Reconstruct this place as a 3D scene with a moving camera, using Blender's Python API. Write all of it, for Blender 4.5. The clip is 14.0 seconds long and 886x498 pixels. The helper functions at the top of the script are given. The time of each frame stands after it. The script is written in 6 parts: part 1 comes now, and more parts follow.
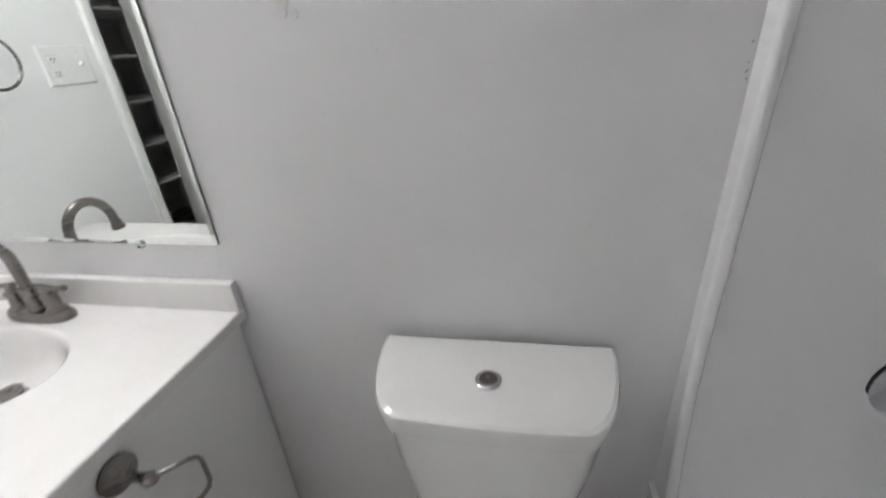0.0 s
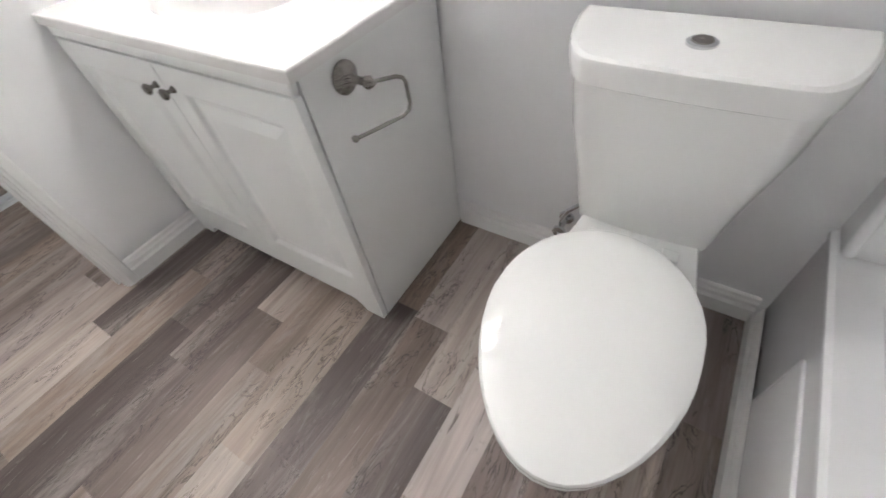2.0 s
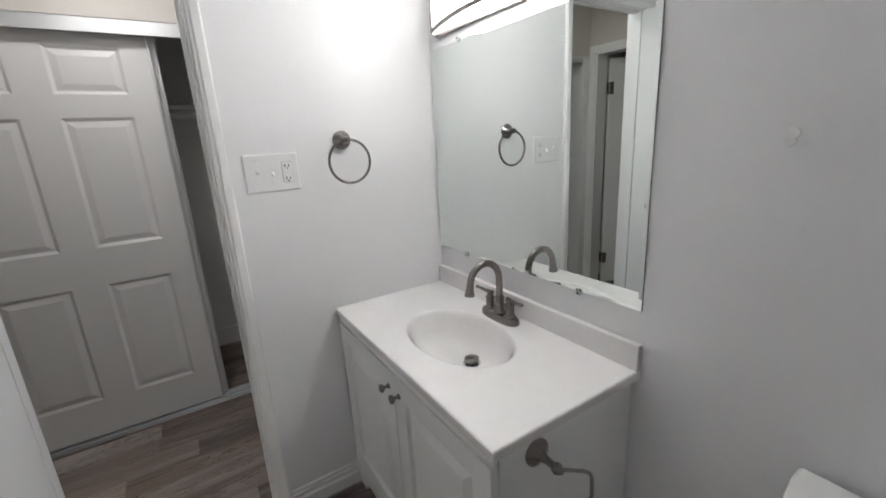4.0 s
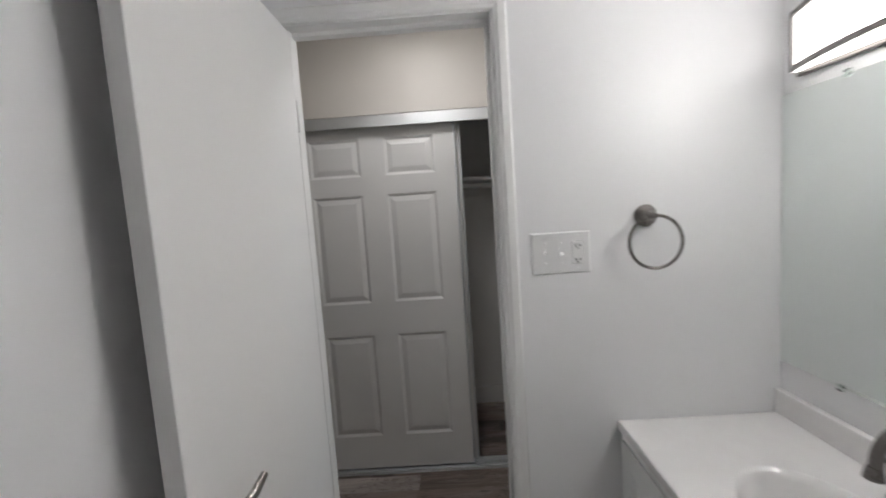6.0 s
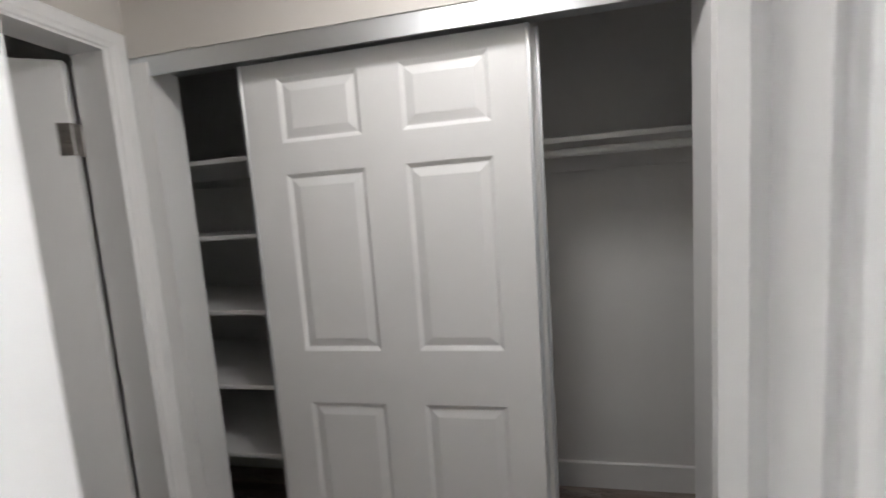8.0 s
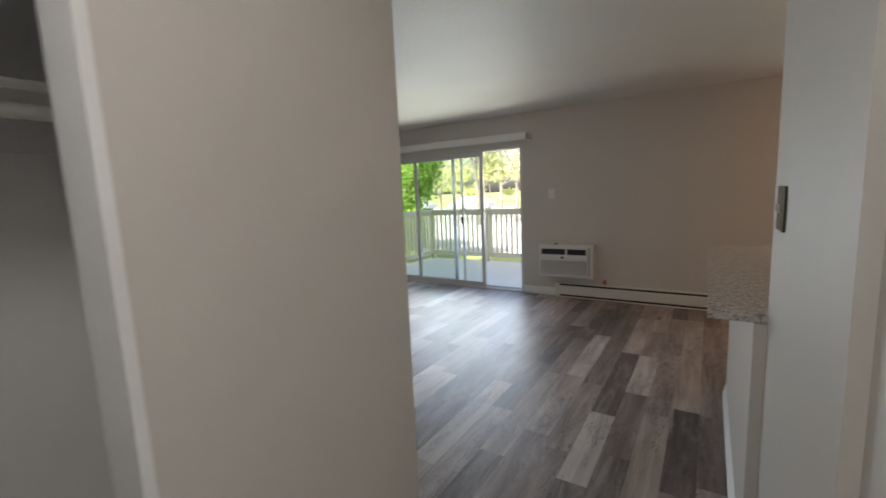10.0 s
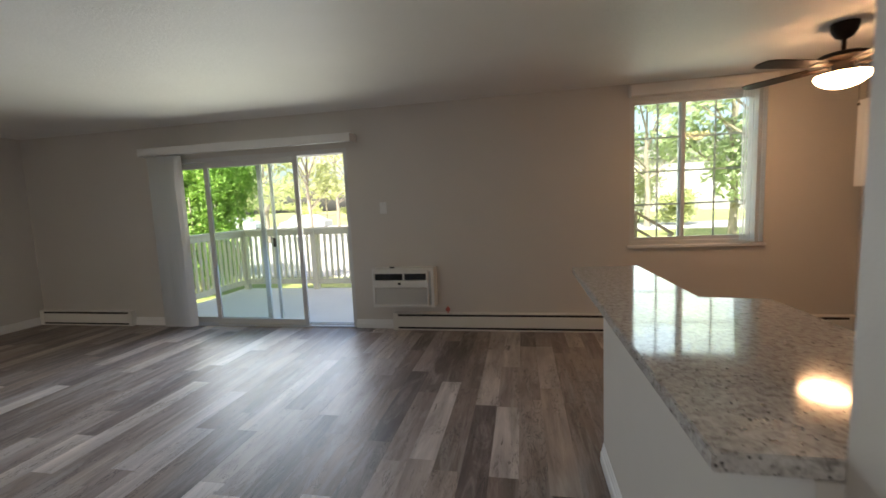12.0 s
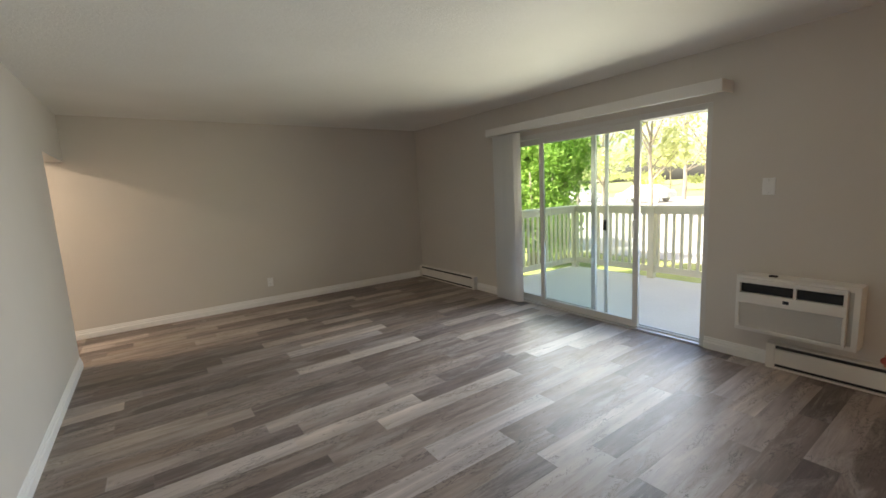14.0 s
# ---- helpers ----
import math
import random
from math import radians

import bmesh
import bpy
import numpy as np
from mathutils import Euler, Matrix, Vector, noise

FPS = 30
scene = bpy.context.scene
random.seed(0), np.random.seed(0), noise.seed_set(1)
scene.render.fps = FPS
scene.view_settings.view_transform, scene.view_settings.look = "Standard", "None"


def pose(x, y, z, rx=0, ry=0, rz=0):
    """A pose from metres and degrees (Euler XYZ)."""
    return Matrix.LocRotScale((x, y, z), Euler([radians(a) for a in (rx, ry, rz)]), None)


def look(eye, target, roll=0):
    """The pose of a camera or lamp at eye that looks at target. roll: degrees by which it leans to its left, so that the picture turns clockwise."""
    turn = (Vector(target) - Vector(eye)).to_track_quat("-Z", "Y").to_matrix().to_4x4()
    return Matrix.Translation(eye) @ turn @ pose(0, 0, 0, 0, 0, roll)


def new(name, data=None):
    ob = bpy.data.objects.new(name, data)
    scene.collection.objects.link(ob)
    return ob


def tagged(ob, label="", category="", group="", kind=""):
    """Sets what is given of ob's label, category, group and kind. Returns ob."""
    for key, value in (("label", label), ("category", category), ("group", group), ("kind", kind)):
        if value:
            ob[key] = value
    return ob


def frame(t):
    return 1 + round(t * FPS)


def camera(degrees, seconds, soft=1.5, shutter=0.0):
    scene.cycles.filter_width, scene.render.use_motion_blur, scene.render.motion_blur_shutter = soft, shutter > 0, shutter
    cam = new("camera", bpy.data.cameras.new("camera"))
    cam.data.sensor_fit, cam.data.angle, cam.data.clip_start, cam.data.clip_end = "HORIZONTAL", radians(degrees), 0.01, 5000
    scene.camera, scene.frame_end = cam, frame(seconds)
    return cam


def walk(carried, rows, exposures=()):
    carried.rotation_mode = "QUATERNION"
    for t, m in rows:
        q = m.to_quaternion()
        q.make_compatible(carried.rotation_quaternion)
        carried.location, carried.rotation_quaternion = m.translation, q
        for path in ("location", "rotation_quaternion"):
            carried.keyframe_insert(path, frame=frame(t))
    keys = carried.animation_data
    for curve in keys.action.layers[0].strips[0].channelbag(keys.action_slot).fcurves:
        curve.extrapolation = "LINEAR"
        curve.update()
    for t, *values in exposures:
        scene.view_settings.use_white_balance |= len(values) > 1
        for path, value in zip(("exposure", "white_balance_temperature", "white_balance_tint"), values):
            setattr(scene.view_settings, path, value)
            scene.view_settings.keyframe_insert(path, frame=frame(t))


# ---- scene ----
cam = camera(93.7, 14.0, 1.6, 0.3)
PATH = [
    (0, (1.581, -0.703, 1.322), (1.213, 1.054, 0.441), -4.2),
    (0.5, (1.633, -0.751, 1.261), (1.031, 0.781, 0.126), -5.4),
    (1, (1.613, -0.806, 1.167), (0.972, 0.499, -0.206), -7.0),
    (1.5, (1.599, -0.863, 1.109), (0.922, 0.271, -0.393), -8.6),
    (2, (1.56, -0.921, 1.105), (0.736, 0.11, -0.398), -9.6),
    (2.5, (1.513, -0.951, 1.149), (0.439, 0.058, -0.203), -8.2),
    (3, (1.502, -0.952, 1.246), (0.139, 0.087, 0.216), -5.7),
    (3.2, (1.51, -0.936, 1.293), (0.053, 0.121, 0.421), -4.8),
    (5.3, (1.48, -0.946, 1.485), (-0.393, -0.273, 1.285), -2.6),
    (5.5, (1.435, -0.954, 1.474), (-0.497, -0.473, 1.292), -2.7),
    (6, (1.243, -0.982, 1.493), (-0.748, -1.021, 1.309), -3.9),
    (6.5, (1.037, -1.01, 1.501), (-0.912, -1.423, 1.33), -4.3),
    (7, (0.785, -0.966, 1.476), (-1.101, -1.606, 1.297), -4.3),
    (7.5, (0.476, -0.911, 1.469), (-1.399, -1.576, 1.272), -4.1),
    (8, (0.209, -0.957, 1.467), (-1.74, -1.353, 1.258), -4.1),
    (8.5, (0.019, -0.976, 1.459), (-1.965, -0.84, 1.248), -4.4),
    (8.7, (-0.034, -0.952, 1.477), (-1.98, -0.573, 1.216), -3.8),
    (9, (-0.099, -0.932, 1.449), (-1.914, -0.13, 1.204), -4.9),
    (9.2, (-0.138, -0.92, 1.456), (-1.813, 0.14, 1.193), -4.5),
    (11.3, (-0.509, -0.07, 1.359), (-0.887, 1.881, 1.134), -3.1),
    (11.5, (-0.533, 0.031, 1.369), (-0.853, 1.993, 1.149), -3.1),
    (12, (-0.543, 0.299, 1.366), (-0.921, 2.252, 1.155), -2.5),
    (12.5, (-0.547, 0.589, 1.412), (-1.332, 2.411, 1.16), -1.5),
    (12.7, (-0.577, 0.705, 1.415), (-1.554, 2.428, 1.143), -1.2),
    (13, (-0.672, 0.794, 1.415), (-1.932, 2.321, 1.127), -1.3),
    (13.5, (-0.849, 0.908, 1.448), (-2.455, 2.062, 1.149), -2.0),
    (14, (-0.905, 0.939, 1.455), (-2.528, 2.073, 1.173), -2.9),
]
EXPOSURES = [(0.0, 1.65, 6500, 10), (1.0, 2.05, 6500, 10), (2.0, 2.3, 6600, 10), (2.5, 2.3, 6600, 10), (3.2, 1.75, 6500, 10), (5.3, 0.8, 6550, 10), (6.0, 0.82, 6550, 10), (7.0, 0.95, 6500, 10), (7.5, 1.15, 6550, 10), (8.0, 1.7, 6550, 10), (8.5, 2.0, 6550, 10), (9.2, 1.5, 6600, 10), (11.3, 1.5, 7050, 10), (12.0, 1.42, 7000, 10), (12.5, 1.55, 6900, 10), (13.0, 1.8, 7350, 10), (14.0, 1.68, 7600, 9)]
walk(cam, [(t, look(eye, target, roll)) for t, eye, target, roll in PATH], EXPOSURES)

# ---------------- world, sun, lights ----------------
world = bpy.data.worlds.new("sky")
scene.world = world
world.use_nodes = True
wn = world.node_tree
sky = wn.nodes.new("ShaderNodeTexSky")
sky.sky_type = "NISHITA"
sky.sun_disc = False
sky.dust_density = 4.0
sky.ozone_density = 0.3
sky.sun_elevation = radians(48)
sky.sun_rotation = radians(200)
wn.links.new(sky.outputs[0], wn.nodes["Background"].inputs[0])
wn.nodes["Background"].inputs[1].default_value = 0.15
sun_data = bpy.data.lights.new("sun", "SUN")
sun_data.energy, sun_data.angle, sun_data.color = 5.0, radians(0.5), (1.0, 0.95, 0.87)
sun_ob = new("sun", sun_data)
sun_ob.matrix_world = look((0, 0, 20), (0 + 4.0, 0 + 11.0, 20 - 13.0))


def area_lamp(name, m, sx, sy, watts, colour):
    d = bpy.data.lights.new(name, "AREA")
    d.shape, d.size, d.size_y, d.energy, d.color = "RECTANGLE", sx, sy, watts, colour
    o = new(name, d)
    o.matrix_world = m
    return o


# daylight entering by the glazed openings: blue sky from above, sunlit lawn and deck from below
for lamp, wide in (
    (area_lamp("sliding_door_skylight", look((-3.45, 4.705, 1.05), (-2.8, 0.0, -0.9)), 2.0, 1.5, 8.5, (0.36, 0.56, 1.0)), 118),
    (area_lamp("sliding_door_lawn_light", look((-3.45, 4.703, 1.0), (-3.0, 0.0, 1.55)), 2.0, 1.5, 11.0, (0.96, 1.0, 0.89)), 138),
    (area_lamp("kitchen_window_skylight", look((1.05, 4.98, 1.6), (0.6, 0.0, 0.9)), 1.0, 1.4, 2.4, (0.82, 0.92, 1.0)), 132),
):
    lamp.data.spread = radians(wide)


# ---------------- materials ----------------
def mat(name, base, rough=0.5, metal=0.0):
    m = bpy.data.materials.new(name)
    m.use_nodes = True
    b = m.node_tree.nodes["Principled BSDF"]
    b.inputs["Base Color"].default_value = (*base, 1)
    b.inputs["Roughness"].default_value = rough
    b.inputs["Metallic"].default_value = metal
    return m, m.node_tree, b


def coords(nt, kind="Object", scale=(1, 1, 1)):
    tc = nt.nodes.new("ShaderNodeTexCoord")
    mp = nt.nodes.new("ShaderNodeMapping")
    mp.inputs["Scale"].default_value = scale
    nt.links.new(tc.outputs[kind], mp.inputs[0])
    return mp.outputs[0]


def noise_tex(nt, vec, scale, detail=4.0, rough=0.5, distortion=0.0):
    n = nt.nodes.new("ShaderNodeTexNoise")
    n.inputs["Scale"].default_value = scale
    n.inputs["Detail"].default_value = detail
    n.inputs["Roughness"].default_value = rough
    n.inputs["Distortion"].default_value = distortion
    nt.links.new(vec, n.inputs["Vector"])
    return n.outputs["Fac"]


def ramp(nt, fac, stops):
    r = nt.nodes.new("ShaderNodeValToRGB")
    el = r.color_ramp.elements
    while len(el) < len(stops):
        el.new(0.5)
    for e, (p, c) in zip(el, stops):
        e.position, e.color = p, (*c, 1)
    nt.links.new(fac, r.inputs[0])
    return r.outputs[0]


def mix(nt, fac, a, b, mode="MIX"):
    n = nt.nodes.new("ShaderNodeMix")
    n.data_type, n.blend_type = "RGBA", mode
    for value, socket in ((fac, n.inputs[0]), (a, n.inputs[6]), (b, n.inputs[7])):
        if isinstance(value, (int, float)):
            socket.default_value = value
        elif isinstance(value, tuple):
            socket.default_value = (*value, 1)
        else:
            nt.links.new(value, socket)
    return n.outputs[2]


def bump(nt, b, height, strength, distance=0.002):
    n = nt.nodes.new("ShaderNodeBump")
    n.inputs["Strength"].default_value = strength
    n.inputs["Distance"].default_value = distance
    nt.links.new(height, n.inputs["Height"])
    nt.links.new(n.outputs[0], b.inputs["Normal"])


def paint(name, base, rough=0.5, peel=0.25, patch=0.06, scale=140):
    m, nt, b = mat(name, base, rough)
    v = coords(nt)
    dark = tuple(c * (1 - patch) for c in base)
    nt.links.new(ramp(nt, noise_tex(nt, v, 1.7, 5), [(0.15, dark), (0.85, base)]), b.inputs["Base Color"])
    r = ramp(nt, noise_tex(nt, v, 9, 3), [(0.15, (rough - 0.03,) * 3), (0.85, (rough + 0.05,) * 3)])
    nt.links.new(r, b.inputs["Roughness"])
    bump(nt, b, noise_tex(nt, v, scale, 3), peel, 0.0015)
    return m


M_BATH = paint("bathroom_white_paint", (0.84, 0.84, 0.85), 0.36, 0.12, 0.05)
M_GREIGE = paint("greige_wall_paint", (0.635, 0.60, 0.562), 0.5, 0.35, 0.05)
M_TRIM = paint("white_trim_paint", (0.84, 0.835, 0.83), 0.32, 0.15, 0.05, 60)
M_DOOR = paint("white_door_paint", (0.81, 0.805, 0.80), 0.34, 0.08, 0.04, 220)
M_CABINET = paint("white_cabinet_laminate", (0.83, 0.835, 0.83), 0.3, 0.08, 0.03, 60)
M_SHELF = paint("white_shelf_paint", (0.86, 0.85, 0.835), 0.5, 0.2, 0.08, 90)
M_VINYL = paint("white_vinyl", (0.66, 0.66, 0.65), 0.35, 0.05, 0.06, 40)
M_BLIND = paint("white_blind_slats", (0.75, 0.74, 0.73), 0.5, 0.1, 0.05, 60)
M_HEATER = paint("cream_heater_enamel", (0.76, 0.73, 0.69), 0.4, 0.1, 0.06, 50)
M_RAIL = paint("deck_rail_paint", (0.80, 0.75, 0.60), 0.55, 0.3, 0.12, 50)
M_WOOD = paint("brown_stair_wood", (0.40, 0.30, 0.21), 0.7, 0.4, 0.3, 60)
M_AC = paint("ac_white_plastic", (0.76, 0.75, 0.73), 0.35, 0.05, 0.04, 30)
M_GRILLE = paint("ac_grey_grille", (0.50, 0.50, 0.49), 0.5, 0.05, 0.05, 30)
M_PLATE = paint("white_switch_plastic", (0.80, 0.80, 0.80), 0.28, 0.02, 0.02, 40)
M_DARK, _, _ = mat("dark_gap", (0.015, 0.015, 0.016), 0.6)
M_BLACK, _, _ = mat("black_plastic", (0.02, 0.02, 0.022), 0.25)
M_RED = paint("red_valve_enamel", (0.48, 0.11, 0.09), 0.4, 0.1, 0.1)
M_COPPER, _, _ = mat("copper_pipe", (0.60, 0.30, 0.20), 0.35, 1.0)
M_BLUE = paint("blue_tag_paper", (0.08, 0.13, 0.42), 0.5, 0.05, 0.05)
M_PAPER = paint("white_tag_paper", (0.78, 0.78, 0.80), 0.6, 0.05, 0.05)
M_STUCCO = paint("exterior_siding", (0.36, 0.37, 0.38), 0.8, 0.5, 0.1, 30)
M_ROOF = paint("far_roof", (0.22, 0.21, 0.21), 0.9, 0.5, 0.2, 20)
M_CAR = paint("far_car_paint", (0.60, 0.61, 0.63), 0.25, 0.0, 0.02, 10)
M_BRONZE = paint("dark_bronze_fan", (0.022, 0.014, 0.010), 0.5, 0.1, 0.2, 40)
M_BRONZE.node_tree.nodes["Principled BSDF"].inputs["Specular IOR Level"].default_value = 0.12


def ceiling_mat():
    m, nt, b = mat("knockdown_ceiling", (0.82, 0.81, 0.79), 0.55)
    v = coords(nt)
    blot = noise_tex(nt, v, 42, 5, 0.6, 0.6)
    h = ramp(nt, blot, [(0.46, (0, 0, 0)), (0.54, (1, 1, 1))])
    bump(nt, b, h, 0.3, 0.004)
    nt.links.new(ramp(nt, noise_tex(nt, v, 1.2, 3), [(0.3, (0.78, 0.77, 0.75)), (0.7, (0.83, 0.82, 0.80))]), b.inputs["Base Color"])
    return m


M_CEIL = ceiling_mat()


def metal(name, base, rough, aniso_scale=(4, 4, 300)):
    m, nt, b = mat(name, base, rough, 1.0)
    v = coords(nt, "Object", aniso_scale)
    r = ramp(nt, noise_tex(nt, v, 6, 3), [(0.2, (rough - 0.06,) * 3), (0.8, (rough + 0.1,) * 3)])
    nt.links.new(r, b.inputs["Roughness"])
    return m


M_NICKEL = metal("brushed_nickel", (0.24, 0.222, 0.21), 0.25)
M_TRACK = metal("satin_aluminium", (0.72, 0.74, 0.76), 0.38)
M_CHROME = metal("chrome", (0.62, 0.63, 0.65), 0.12)
M_STEELPLATE = metal("steel_cover_plate", (0.13, 0.12, 0.075), 0.18)


def ceramic():
    m, nt, b = mat("white_porcelain", (0.82, 0.82, 0.81), 0.08)
    b.inputs["Coat Weight"].default_value = 0.4
    b.inputs["Coat Roughness"].default_value = 0.04
    v = coords(nt)
    nt.links.new(ramp(nt, noise_tex(nt, v, 14, 2), [(0.3, (0.06,) * 3), (0.8, (0.13,) * 3)]), b.inputs["Roughness"])
    return m


M_PORCELAIN = ceramic()
M_ACRYLIC = paint("white_tub_acrylic", (0.83, 0.83, 0.84), 0.16, 0.04, 0.02, 12)


def marble():
    m, nt, b = mat("cultured_marble", (0.84, 0.82, 0.82), 0.14)
    v = coords(nt)
    nt.links.new(ramp(nt, noise_tex(nt, v, 6, 6, 0.6, 1.2), [(0.35, (0.825, 0.805, 0.802)), (0.6, (0.85, 0.835, 0.83))]), b.inputs["Base Color"])
    b.inputs["Coat Weight"].default_value = 0.3
    return m


M_MARBLE = marble()


def granite():
    m, nt, b = mat("speckled_granite", (0.5, 0.47, 0.44), 0.09)
    v = coords(nt)
    big = noise_tex(nt, v, 62, 6, 0.7, 0.4)
    base = ramp(nt, big, [(0.28, (0.15, 0.14, 0.14)), (0.40, (0.36, 0.33, 0.31)), (0.52, (0.54, 0.51, 0.49)), (0.7, (0.72, 0.70, 0.68))])
    vo = nt.nodes.new("ShaderNodeTexVoronoi")
    vo.inputs["Scale"].default_value = 210
    nt.links.new(v, vo.inputs["Vector"])
    speck = ramp(nt, vo.outputs["Color"], [(0.12, (1, 1, 1)), (0.2, (0, 0, 0))])
    nt.links.new(mix(nt, speck, base, (0.06, 0.055, 0.05)), b.inputs["Base Color"])
    b.inputs["Coat Weight"].default_value = 0.35
    b.inputs["Coat Roughness"].default_value = 0.03
    return m


M_GRANITE = granite()


def plank_mat():
    m, nt, b = mat("grey_oak_vinyl_plank", (0.3, 0.26, 0.23), 0.4)
    info = nt.nodes.new("ShaderNodeObjectInfo")
    rnd = info.outputs["Random"]
    tc = nt.nodes.new("ShaderNodeTexCoord")
    off = nt.nodes.new("ShaderNodeVectorMath")
    off.operation = "MULTIPLY_ADD"
    comb = nt.nodes.new("ShaderNodeCombineXYZ")
    for s in range(3):
        nt.links.new(rnd, comb.inputs[s])
    nt.links.new(comb.outputs[0], off.inputs[0])
    off.inputs[1].default_value = (37.0, 91.0, 53.0)
    nt.links.new(tc.outputs["Object"], off.inputs[2])

    def mapped(sx, sy):
        mp = nt.nodes.new("ShaderNodeMapping")
        mp.inputs["Scale"].default_value = (sx, sy, 1)
        nt.links.new(off.outputs[0], mp.inputs[0])
        return mp.outputs[0]

    base = ramp(nt, rnd, [(0.0, (0.129, 0.103, 0.096)), (0.2, (0.179, 0.144, 0.132)), (0.4, (0.241, 0.193, 0.170)), (0.58, (0.291, 0.241, 0.218)), (0.72, (0.347, 0.293, 0.267)), (0.86, (0.437, 0.381, 0.353)), (1.0, (0.538, 0.487, 0.459))])
    fract = nt.nodes.new("ShaderNodeMath")
    fract.operation = "FRACT"
    scaled = nt.nodes.new("ShaderNodeMath")
    scaled.operation = "MULTIPLY"
    scaled.inputs[1].default_value = 17.31
    nt.links.new(rnd, scaled.inputs[0])
    nt.links.new(scaled.outputs[0], fract.inputs[0])
    tone = ramp(nt, fract.outputs[0], [(0.0, (0.98, 0.99, 1.03)), (0.5, (1.0, 1.0, 1.0)), (1.0, (1.03, 1.0, 0.95))])
    across = ramp(nt, noise_tex(nt, mapped(8, 0.75), 1.0, 5, 0.62, 1.3), [(0.28, (0.60, 0.585, 0.58)), (0.5, (0.97, 0.96, 0.95)), (0.74, (1.38, 1.36, 1.34))])
    along = ramp(nt, noise_tex(nt, mapped(3, 1.7), 1.0, 3, 0.5, 0.4), [(0.3, (0.82, 0.80, 0.79)), (0.7, (1.14, 1.14, 1.15))])
    fine = ramp(nt, noise_tex(nt, mapped(90, 3.0), 1.0, 6, 0.65, 0.8), [(0.25, (0.86, 0.85, 0.84)), (0.75, (1.12, 1.12, 1.12))])
    c = mix(nt, 1.0, base, tone, "MULTIPLY")
    for layer in (across, along, fine):
        c = mix(nt, 1.0, c, layer, "MULTIPLY")
    patch = ramp(nt, noise_tex(nt, mapped(8, 1.2), 1.0, 7, 0.72, 1.2), [(0.50, (0, 0, 0)), (0.66, (1, 1, 1))])
    c = mix(nt, mix(nt, 0.5, (0, 0, 0), patch), c, (0.44, 0.405, 0.38))
    lime = ramp(nt, noise_tex(nt, mapped(38, 4.0), 1.0, 6, 0.75, 1.8), [(0.57, (0, 0, 0)), (0.68, (1, 1, 1))])
    c = mix(nt, mix(nt, 0.3, (0, 0, 0), lime), c, (0.46, 0.43, 0.41))
    # thin dark saw cracks in parts of the boards
    crack = ramp(nt, noise_tex(nt, mapped(20, 5.5), 1.0, 5, 0.62, 1.8), [(0.0, (0, 0, 0)), (0.474, (0, 0, 0)), (0.5, (1, 1, 1)), (0.526, (0, 0, 0))])
    zone = ramp(nt, noise_tex(nt, mapped(10, 2.2), 1.0, 3, 0.5, 0.6), [(0.49, (0, 0, 0)), (0.58, (1, 1, 1))])
    c = mix(nt, mix(nt, 1.0, mix(nt, 0.85, (0, 0, 0), crack), zone, "MULTIPLY"), c, (0.06, 0.05, 0.048))
    smudge = ramp(nt, noise_tex(nt, mapped(45, 14), 1.0, 6, 0.8, 2.0), [(0.52, (0, 0, 0)), (0.62, (1, 1, 1))])
    dark_zone = ramp(nt, noise_tex(nt, mapped(6, 0.9), 1.0, 3, 0.5, 0.5), [(0.54, (0, 0, 0)), (0.66, (1, 1, 1))])
    c = mix(nt, mix(nt, 1.0, mix(nt, 0.6, (0, 0, 0), smudge), dark_zone, "MULTIPLY"), c, (0.07, 0.06, 0.06))
    knots = ramp(nt, noise_tex(nt, mapped(20, 3.6), 1.0, 3, 0.5, 2.6), [(0.69, (0, 0, 0)), (0.75, (1, 1, 1))])
    c = mix(nt, mix(nt, 0.7, (0, 0, 0), knots), c, (0.06, 0.047, 0.042))
    nt.links.new(c, b.inputs["Base Color"])
    b.inputs["Specular IOR Level"].default_value = 0.34
    g = noise_tex(nt, mapped(70, 2.5), 1.0, 5, 0.6)
    nt.links.new(ramp(nt, g, [(0.3, (0.36,) * 3), (0.8, (0.52,) * 3)]), b.inputs["Roughness"])
    bump(nt, b, g, 0.25, 0.0012)
    return m


M_PLANK = plank_mat()


def glass_mat(name, tint=(0.93, 0.97, 0.95)):
    m, nt, b = mat(name, tint, 0.0)
    clear = nt.nodes.new("ShaderNodeBsdfTransparent")
    clear.inputs[0].default_value = (*tint, 1)
    gloss = nt.nodes.new("ShaderNodeBsdfGlossy")
    gloss.inputs["Roughness"].default_value = 0.02
    fres = nt.nodes.new("ShaderNodeFresnel")
    fres.inputs["IOR"].default_value = 1.25
    mx = nt.nodes.new("ShaderNodeMixShader")
    nt.links.new(fres.outputs[0], mx.inputs[0])
    nt.links.new(clear.outputs[0], mx.inputs[1])
    nt.links.new(gloss.outputs[0], mx.inputs[2])
    nt.links.new(mx.outputs[0], nt.nodes["Material Output"].inputs[0])
    return m


M_GLASS = glass_mat("window_glass")
M_MIRROR, _, _ = mat("mirror_silver", (0.80, 0.84, 0.82), 0.01, 1.0)
M_CLEAR = glass_mat("clear_clip_plastic")


def glow(name, colour, strength):
    m = bpy.data.materials.new(name)
    m.use_nodes = True
    nt = m.node_tree
    b = nt.nodes["Principled BSDF"]
    b.inputs["Base Color"].default_value = (0.8, 0.8, 0.8, 1)
    b.inputs["Emission Color"].default_value = (*colour, 1)
    b.inputs["Emission Strength"].default_value = strength
    return m




